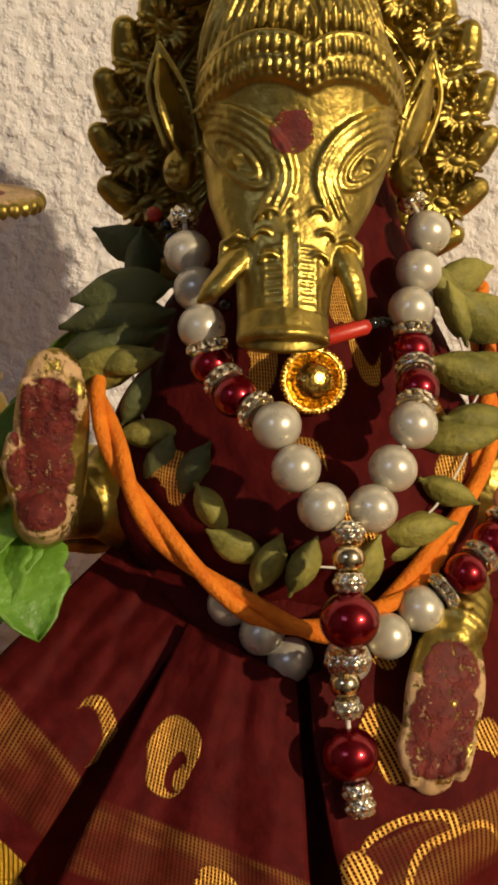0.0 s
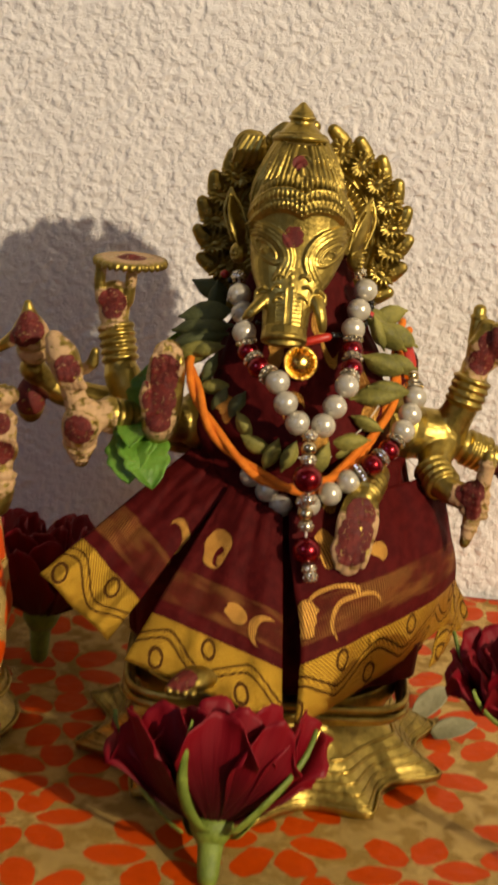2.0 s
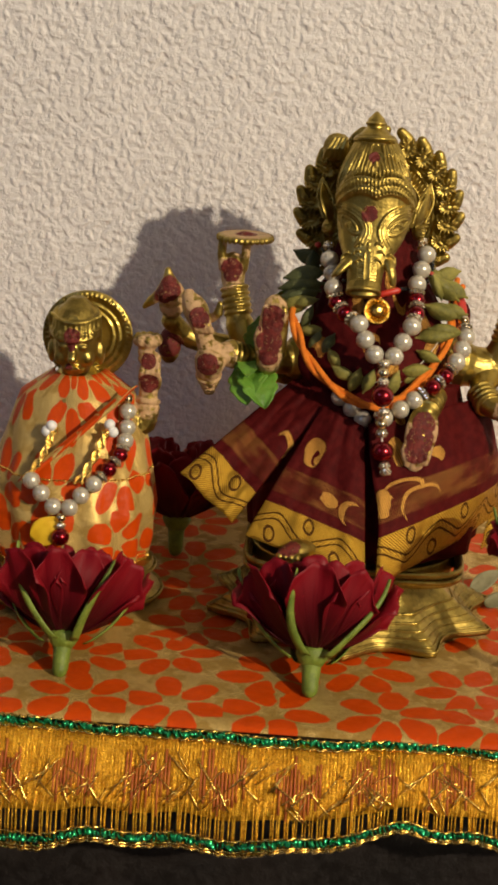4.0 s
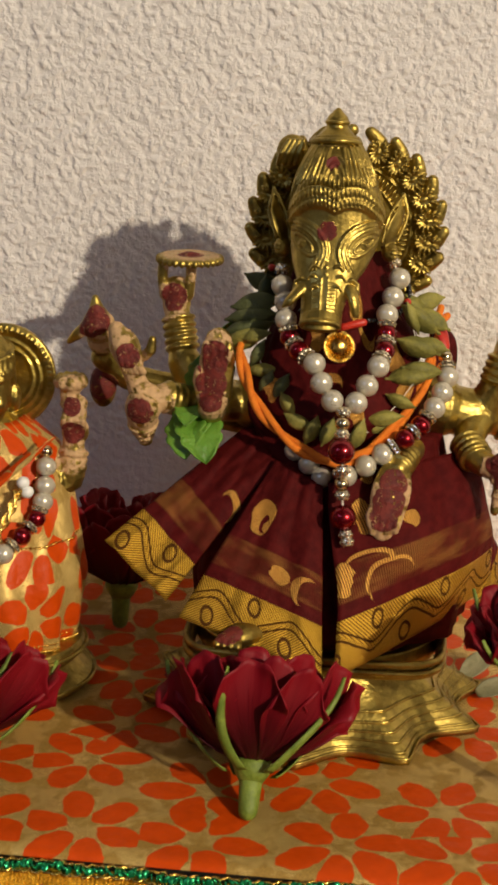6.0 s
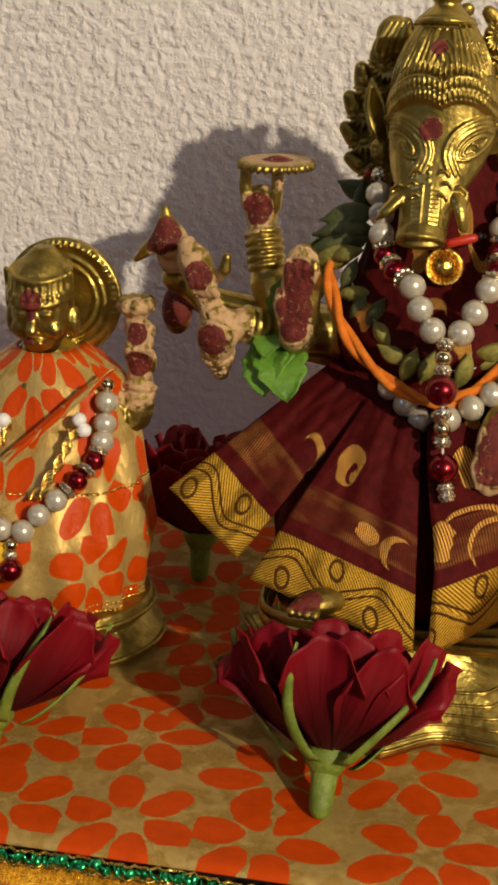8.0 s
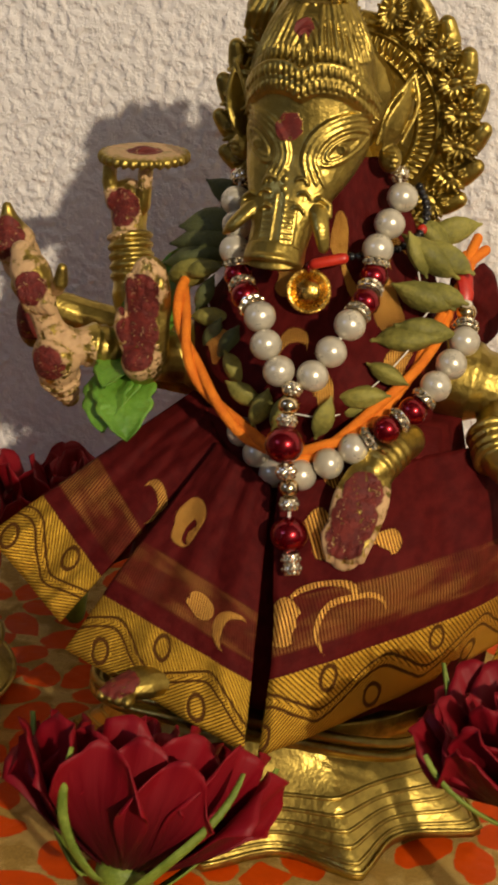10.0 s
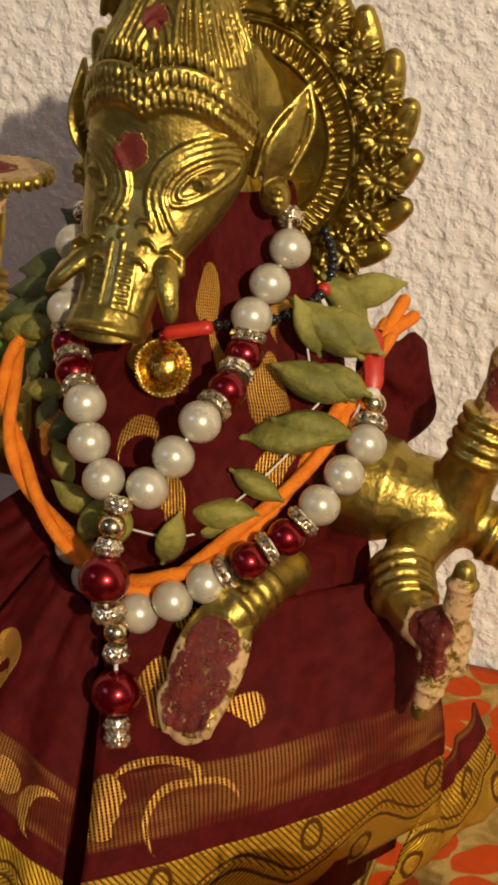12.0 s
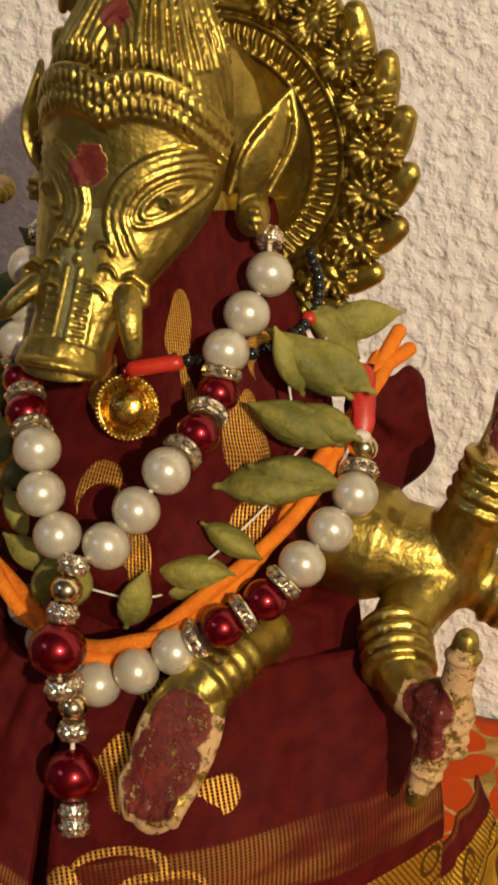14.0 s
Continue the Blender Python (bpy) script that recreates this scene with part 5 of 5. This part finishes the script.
def basil():
    b = thing("basil_sprig", (-4.5, 0, 9.5), "fresh green basil sprig tucked beside the open palm", "sprig")
    for base, tip, w, nrm in (((-4.9, 0.9, 10.3), (-4.75, -0.9, 9.2), 0.55, (0, -1, 0.5)), ((-4.9, 0.6, 10.0), (-4.15, -1.45, 8.75), 0.62, (0.2, -1, 0.5)), ((-5.0, 0.6, 10.0), (-5.0, -1.2, 8.75), 0.58, (-0.3, -1, 0.4)),
                              ((-4.7, 1.0, 10.2), (-4.5, 0.8, 12.0), 0.5, (-0.3, -1, 0.2)), ((-4.6, 1.2, 10.5), (-3.7, 1.6, 12.9), 0.5, (0.2, -1, 0.2)), ((-4.95, 0.7, 10.1), (-5.0, -0.8, 9.9), 0.4, (0, -0.6, 1))):
        thick(part("leaf", leaf_mesh(bmesh.new(), base, tip, w * 1.2, nrm, 4), LEAF, b), 0.3)
    bm = bmesh.new()
    tube(bm, spline([(-3.8, 1.4, 9.6), (-4.6, 1.0, 10.1), (-5.1, 0.7, 10.5)], 5), 0.1, 8)
    part("stem", bm, SEPAL, b)


def rose(at, axis, size, label, seed, sepals=True, turn=0.0, opened=1.0, foot=0.0):
    """A cut rose: stem stub, cup, five sepals, and whorls of cupped petals with curled lips. Built about the origin along z, then set."""
    rng = random.Random(seed)
    r = thing("rose", at, label, "rose", "offered roses")
    q = Vector((0, 0, 1)).rotation_difference(Vector(axis)) @ Euler((0, 0, turn)).to_quaternion()
    m = Matrix.Translation(Vector(at)) @ q.to_matrix().to_4x4() @ Matrix.Scale(size, 4)

    def add(name, bm, mat_, label_="", under=None):
        bm.transform(m)
        return part(name, bm, mat_, under or r, label_)
    bm = bmesh.new()
    tube(bm, [(0, 0, -foot - 0.1), (0, 0, 0.2), (0, 0, 0.8)], [0.3, 0.32, 0.36], 14)
    add("stem", bm, SEPAL, "cut green stem")
    bm = bmesh.new()
    loft(bm, [((0, 0, z), w, w) for z, w in ((0.75, 0.36), (0.95, 0.5), (1.2, 0.62), (1.4, 0.6))], 18)
    calyx = add("calyx", bm, SEPAL)
    whorls = [(3, 0.45, 3.4, 0.0, 0.95, 0.0), (4, 0.9, 3.45, 0.05, 0.95, 0.1), (5, 1.4, 3.45, 0.12, 0.85, 0.22), (6, 1.9, 3.4, 0.25, 0.72, 0.3), (7, 2.2, 3.4, 0.25 * opened, 0.55, 0.26), (8, 2.5, 3.15, 0.5 * opened, 0.44, 0.24)]
    for w, (n, rad, hgt, flare, half, curl) in enumerate(whorls):
        for k in range(n):
            a0 = 2 * math.pi * (k + 0.37 * w) / n + rng.uniform(-0.12, 0.12)
            rr, hh, fl = rad * rng.uniform(0.93, 1.07), hgt * rng.uniform(0.93, 1.05), flare * rng.uniform(0.7, 1.25)
            ph = rng.uniform(0, 6)

            def at_(u, v):
                x = 2 * u - 1
                prof = rr * (1 - (1 - v) ** 2.4) ** 0.8
                lip = fl * v ** 2.6 + curl * 0.5 * max(0, v - 0.75) * 4 * (0.4 + abs(x))
                ripple = 0.13 * math.sin(5 * x + ph) * v ** 3 + 0.09 * math.sin(11 * x + 2 * ph) * v ** 5 + 0.1 * noise.noise(Vector((x * 2.2, v * 2.2, ph)))
                rad_ = prof + lip + ripple - 0.12 * x * x * v
                a = a0 + x * half * (0.35 + 0.65 * math.sin(math.pi * (0.14 + 0.6 * v))) * (1.0 if v < 0.98 else 0.97)
                z = 1.15 + hh * (v - 0.12 * v * v * fl) - 0.44 * hh * abs(x) ** 2.0 * v ** 1.5 - 0.5 * curl * max(0, v - 0.8) * 5 * 0.5 + 0.14 * noise.noise(Vector((x * 3.1, ph, 1.0))) * v ** 2
                return Vector((rad_ * math.cos(a), rad_ * math.sin(a), z))
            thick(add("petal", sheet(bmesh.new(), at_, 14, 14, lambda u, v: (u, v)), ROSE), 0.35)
    if sepals:
        for k in range(5):
            a = 2 * math.pi * k / 5 + 0.62
            d, s = Vector((math.cos(a), math.sin(a), 0)), Vector((-math.sin(a), math.cos(a), 0))
            long = rng.uniform(2.6, 3.6)

            def at_(u, v):
                x = 2 * u - 1
                w = 0.22 * (1 - v) ** 0.7 * (0.8 + 0.6 * v)
                return d * (0.5 + 2.25 * math.sin(min(1.35, v * 1.35)) + 0.02) + s * (w * x + 0.25 * math.sin(v * 4 + k)) + Vector((0, 0, 1.0 + long * v ** 1.25)) + d * (0.36 - 0.12 * x * x)
            thick(add("sepal", sheet(bmesh.new(), at_, 6, 14), SEPAL, "", calyx), 0.3)


def small_leaves():
    for base, tip, w, nrm, label in (((4.9, 1.2, 0.3), (6.2, 2.4, 1.1), 0.4, (0, -0.6, 1), "curled pale dried leaf lying on the pedestal"),
                                     ((5.4, 0.2, 0.2), (7.0, 1.0, 0.5), 0.4, (0, -0.5, 1), "pale dried leaf lying on the altar cloth")):
        ob = solo("dried_leaf", leaf_mesh(bmesh.new(), base, tip, w, nrm), PALE_LEAF, label, "leaf", base)
        thick(ob, 0.4)


def yellow_petal():
    at = (-13.0, -3.5, 3.3)
    ob = solo("flower_petal", leaf_mesh(bmesh.new(), at, (-11.85, -3.6, 4.35), 0.55, (0.1, -1, 0.3)), YELLOW, "yellow flower petal tucked against the small idol's dress", "petal", at)
    thick(ob, 0.4)


basil()
yellow_petal()
rose((-1.75, -8.6, 0.3), (0.02, 0.6, 0.8), 1.0, "dark red rose with green sepals leaning on the pedestal", 1)
rose((-11.0, -8.4, 0.3), (0.0, 0.55, 0.83), 0.95, "dark red rose lying before the smaller idol", 5, turn=1.0)
rose((7.25, -7.3, 3.75), (-0.2, 0.1, 0.97), 0.78, "deep red rose on a longer stem beside the pedestal", 9, turn=2.0, foot=4.65)
rose((-8.1, 4.1, 0.4), (0.0, 0.2, 0.97), 1.05, "dark red rose standing between the two idols", 13, sepals=False, opened=0.6)
small_leaves()


# ---- the smaller idol ----
def small_idol():
    core, det = bmesh.new(), bmesh.new()
    f = Vector((-12.0, 0.1, 10.45))
    blob(core, f, (0.92, 0.85, 1.2), seg=20)
    blob(core, f + Vector((0, -0.1, -0.75)), (0.62, 0.65, 0.6))
    tube(core, [f + Vector((0, -0.7, 0.25)), f + Vector((0.02, -1.02, -0.35))], [0.12, 0.2], 8)
    blob(core, f + Vector((0, -0.75, -0.75)), (0.3, 0.2, 0.12))
    for s in (-1, 1):
        blob(core, f + Vector((s * 0.36, -0.72, 0.1)), (0.24, 0.14, 0.13))
        tube(det, [f + Vector((s * (0.1 + 0.1 * k), -0.82 + 0.03 * k, 0.3 + 0.06 * math.sin(k * 0.7))) for k in range(6)], 0.05, 6)
        blob(core, f + Vector((s * 0.98, 0.1, -0.3)), (0.2, 0.25, 0.5))
        tube(det, [f + Vector((s * (0.14 + 0.09 * k), -0.8 + 0.04 * k, 0.06 + 0.05 * math.sin(k * 0.7))) for k in range(6)], 0.04, 6)
        blob(core, f + Vector((s * 0.5, -0.45, -0.4)), (0.32, 0.3, 0.35))
        tube(det, [f + Vector((s * 0.98, -0.1 - 0.04 * k, 0.3 + 0.25 * k)) for k in range(5)], 0.1, 8)
    tube(det, [f + Vector((-0.25 + 0.1 * k, -0.88, -0.68 - 0.03 * abs(k - 2.5))) for k in range(6)], 0.06, 6)
    ring_(det, f + Vector((0, -0.1, 0.6)), (0, -0.25, 1), 0.92, 0.1)
    ring_(det, f + Vector((0, 0.05, 1.3)), (0, -0.25, 1), 0.9, 0.09)
    for k in range(14):
        a = math.pi * (1 + (k + 0.5) / 14)
        tube(det, [f + Vector((0.97 * math.cos(a), 0.9 * math.sin(a), 0.7 + 0.15 * math.sin(a))), f + Vector((0.93 * math.cos(a), 0.05 + 0.86 * math.sin(a), 1.25 + 0.15 * math.sin(a)))], 0.075, 6)
    for k in range(20):
        a = 2 * math.pi * k / 20
        blob(det, f + Vector((0.92 * math.cos(a), -0.1 + 0.86 * math.sin(a), 0.78 + 0.2 * math.sin(a))), 0.11, seg=8)
    loft(core, [(f + Vector((0, 0.1 + 0.1 * k, 0.7 + 0.4 * k)), r, r) for k, r in enumerate((0.95, 0.92, 0.7, 0.3))], 20)
    ring_(det, f + Vector((0, -0.62, 1.15)), (0, -1, 0.4), 0.2, 0.06, 16)
    hc = Vector((-11.7, 1.3, 10.6))
    for y0, r in ((0.0, 1.85),):
        q = Vector((0, 0, 1)).rotation_difference(Vector((0, -1, 0.05)))
        bmesh.ops.create_cone(core, cap_ends=True, segments=48, radius1=r, radius2=r, depth=0.25, matrix=Matrix.LocRotScale(hc, q, None))
    for r in (1.82, 1.55, 1.3, 1.05):
        ring_(det, hc + Vector((0, -0.13, 0)), (0, -1, 0.05), r, 0.06, 48, 6)
    for k in range(54):
        a = 2 * math.pi * k / 54
        blob(det, hc + Vector((1.68 * math.cos(a), -0.14, 1.68 * math.sin(a))), 0.07, seg=6)
    tube(core, [f + Vector((0, 0.3, -0.9)), (-12, 0.6, 8.4), (-12, 0.4, 5), (-12, 0.0, 2.5)], [0.55, 1.6, 2.0, 2.6], 18)
    # raised hand and the object in it
    tube(core, spline([(-10.4, 0.5, 8.0), (-9.3, 0.4, 7.2), (-9.1, 0.4, 7.9), (-9.05, 0.5, 8.8)], 4), [0.7] * 5 + [0.5] * 4 + [0.4] * 4, 12)
    bangles(det, (-9.12, 0.42, 7.7), (-9.07, 0.48, 8.2), 0.45, 3)
    blob(core, (-9.0, 0.45, 9.0), (0.5, 0.35, 0.55))
    for k in range(4):
        tube(core, [(-9.35 + 0.22 * k, 0.2, 9.2), (-9.3 + 0.22 * k, 0.0, 9.5), (-9.25 + 0.2 * k, 0.2, 9.75)], 0.13, 8)
    blob(core, (-9.05, 0.5, 9.95), (0.5, 0.4, 0.35))
    for k in range(9):
        a = 2 * math.pi * k / 9
        blob(core, (-9.15 + 0.42 * math.cos(a), 0.5 + 0.4 * math.sin(a), 10.75), (0.2, 0.2, 0.26))
    blob(core, (-9.15, 0.5, 10.6), (0.42, 0.4, 0.4))
    blob(core, (-9.2, 0.5, 10.25), (0.35, 0.35, 0.25))
    # plinth
    c = Vector((-11.9, -0.6, 0))
    loft(core, [(c + Vector((0, 0, z)), r, r * 0.85) for z, r in ((0.08, 3.6), (0.35, 3.7), (0.6, 3.4), (1.0, 3.1), (1.4, 3.4), (1.7, 3.3))], 48)
    out = fused(joined(core, det), 0.5, 2)
    det = bmesh.new()
    for z, r in ((0.35, 3.72), (1.42, 3.42)):
        tube(det, [c + Vector((r * math.cos(a), 0.85 * r * math.sin(a), z)) for a in (2 * math.pi * k / 60 for k in range(61))], 0.08, 6)
    joined(out, det)
    reds = [(-12.0, -0.85, 11.0, 0.36), (-12.05, -0.9, 10.65, 0.25), (-9.0, 0.1, 9.05, 0.45), (-9.05, 0.1, 9.95, 0.35), (-12.2, -0.8, 9.7, 0.25)]
    creams = [(-9.1, 0.2, 9.6, 0.8), (-9.1, 0.2, 10.3, 0.8), (-9.1, 0.1, 8.2, 0.7)]
    solo("seated_idol", out, brass("small_idol_brass", reds, creams), "small cast brass seated deity statue with round halo", "statue", c)


def small_dress():
    d = thing("idol_dress", (-11.9, -0.6, 1.7), "orange-flowered gauze dress with gold edging on the small idol", "dress")
    zs, hw, fy = [1.75, 2.6, 4.0, 5.4, 6.2, 7.2, 8.4, 9.3], [3.0, 3.2, 3.35, 3.25, 3.05, 2.75, 2.35, 1.0], [-3.1, -3.3, -3.2, -2.6, -2.0, -1.5, -1.0, -0.5]

    def at(u, v):
        z = 1.75 + 7.55 * v
        w, f = float(np.interp(z, zs, hw)), float(np.interp(z, zs, fy))
        a = radians(-210 + 240 * u)
        ry = (2.2 - f) / 2
        s = 1 + 0.05 * math.sin(a * 13 + z) * (1 - v) + 0.05 * noise.noise(Vector((a * 2, z * 0.6, 3)))
        return Vector((-11.95 + w * s * math.cos(a), 2.2 - ry + ry * s * math.sin(a), z))
    thick(part("gown", sheet(bmesh.new(), at, 70, 50, lambda u, v: (u * 17, v * 8.5)), FLORAL_DRESS, d), 0.5)
    for v0, r in ((0.0, 0.07), (0.035, 0.045), (0.5, 0.05)):
        bm = bmesh.new()
        line = [at(k / 90, v0) * 1.0 for k in range(91)]
        for k, p in enumerate(line):
            blob(bm, p + Vector((0, -0.05, 0)), r * (1.3 if k % 2 else 0.9), seg=6)
        tube(bm, line, r * 0.7, 6)
        part("gold_edging", bm, GOLD, d)
    # a fold of the scarf from the shoulder
    thick(part("scarf", sheet(bmesh.new(), lambda u, v: Vector((-10.2 - 3.6 * v + 0.9 * u, -1.2 - 1.4 * v - 0.25 * math.sin(math.pi * u), 8.9 - 3.2 * v + 0.6 * (u - 0.5) + 0.12 * math.sin(u * 9))), 12, 24, lambda u, v: (u * 2, v * 5)), FLORAL_DRESS, d), 0.5)
    n = thing("pearl_necklace", (-11.9, -3, 5), "pearl necklace with red beads on the small idol", "necklace", "idol jewellery")
    strand(n, [("G", -9.75, -0.7, 8.55), ("P", -9.7, -0.95, 8.1), ("P", -9.68, -1.2, 7.5), ("P", -9.72, -1.4, 7.0), ("o",), ("R", -9.86, -1.75, 6.5), ("o",), ("R", -10.22, -2.3, 6.05), ("o",), ("P", -10.75, -2.75, 5.55), ("P", -11.2, -3.05, 5.15), ("P", -11.6, -3.35, 4.72), ("P", -12.25, -3.4, 4.75), ("P", -12.75, -3.2, 5.2), ("P", -13.2, -2.9, 5.6)], 0.95)
    strand(n, [("G", -11.9, -3.55, 4.35), ("f", -11.9, -3.62, 4.05), ("B", -11.9, -3.7, 3.6)], 0.85)
    g = thing("gold_chain", (-11, -2, 6), "gold tasselled chain with white beads on the small idol", "chain", "idol jewellery")
    strand(g, [("w", -10.3, -1.75, 7.75), ("w", -10.15, -1.8, 7.45)], 1.3, False)
    strand(g, [("w", -12.6, -1.9, 7.6), ("w", -12.8, -1.85, 7.35)], 1.3, False)
    for x0 in (-10.5, -12.55):
        bm = bmesh.new()
        for k in range(5):
            tube(bm, [Vector(q) + Vector((0.08 * math.sin(2.2 * i + 1.3 * k), -0.05 * math.cos(2.2 * i + 1.3 * k), 0)) for i, q in enumerate(spline([(x0 - 0.04 * k + 0.15, -1.9, 7.5), (x0 - 0.15 - 0.05 * k, -2.4, 6.6), (x0 - 0.75 - 0.06 * k, -2.9, 5.6)], 6))], 0.055, 6)
        part("tassel", bm, GOLD, g)


small_idol()
small_dress()
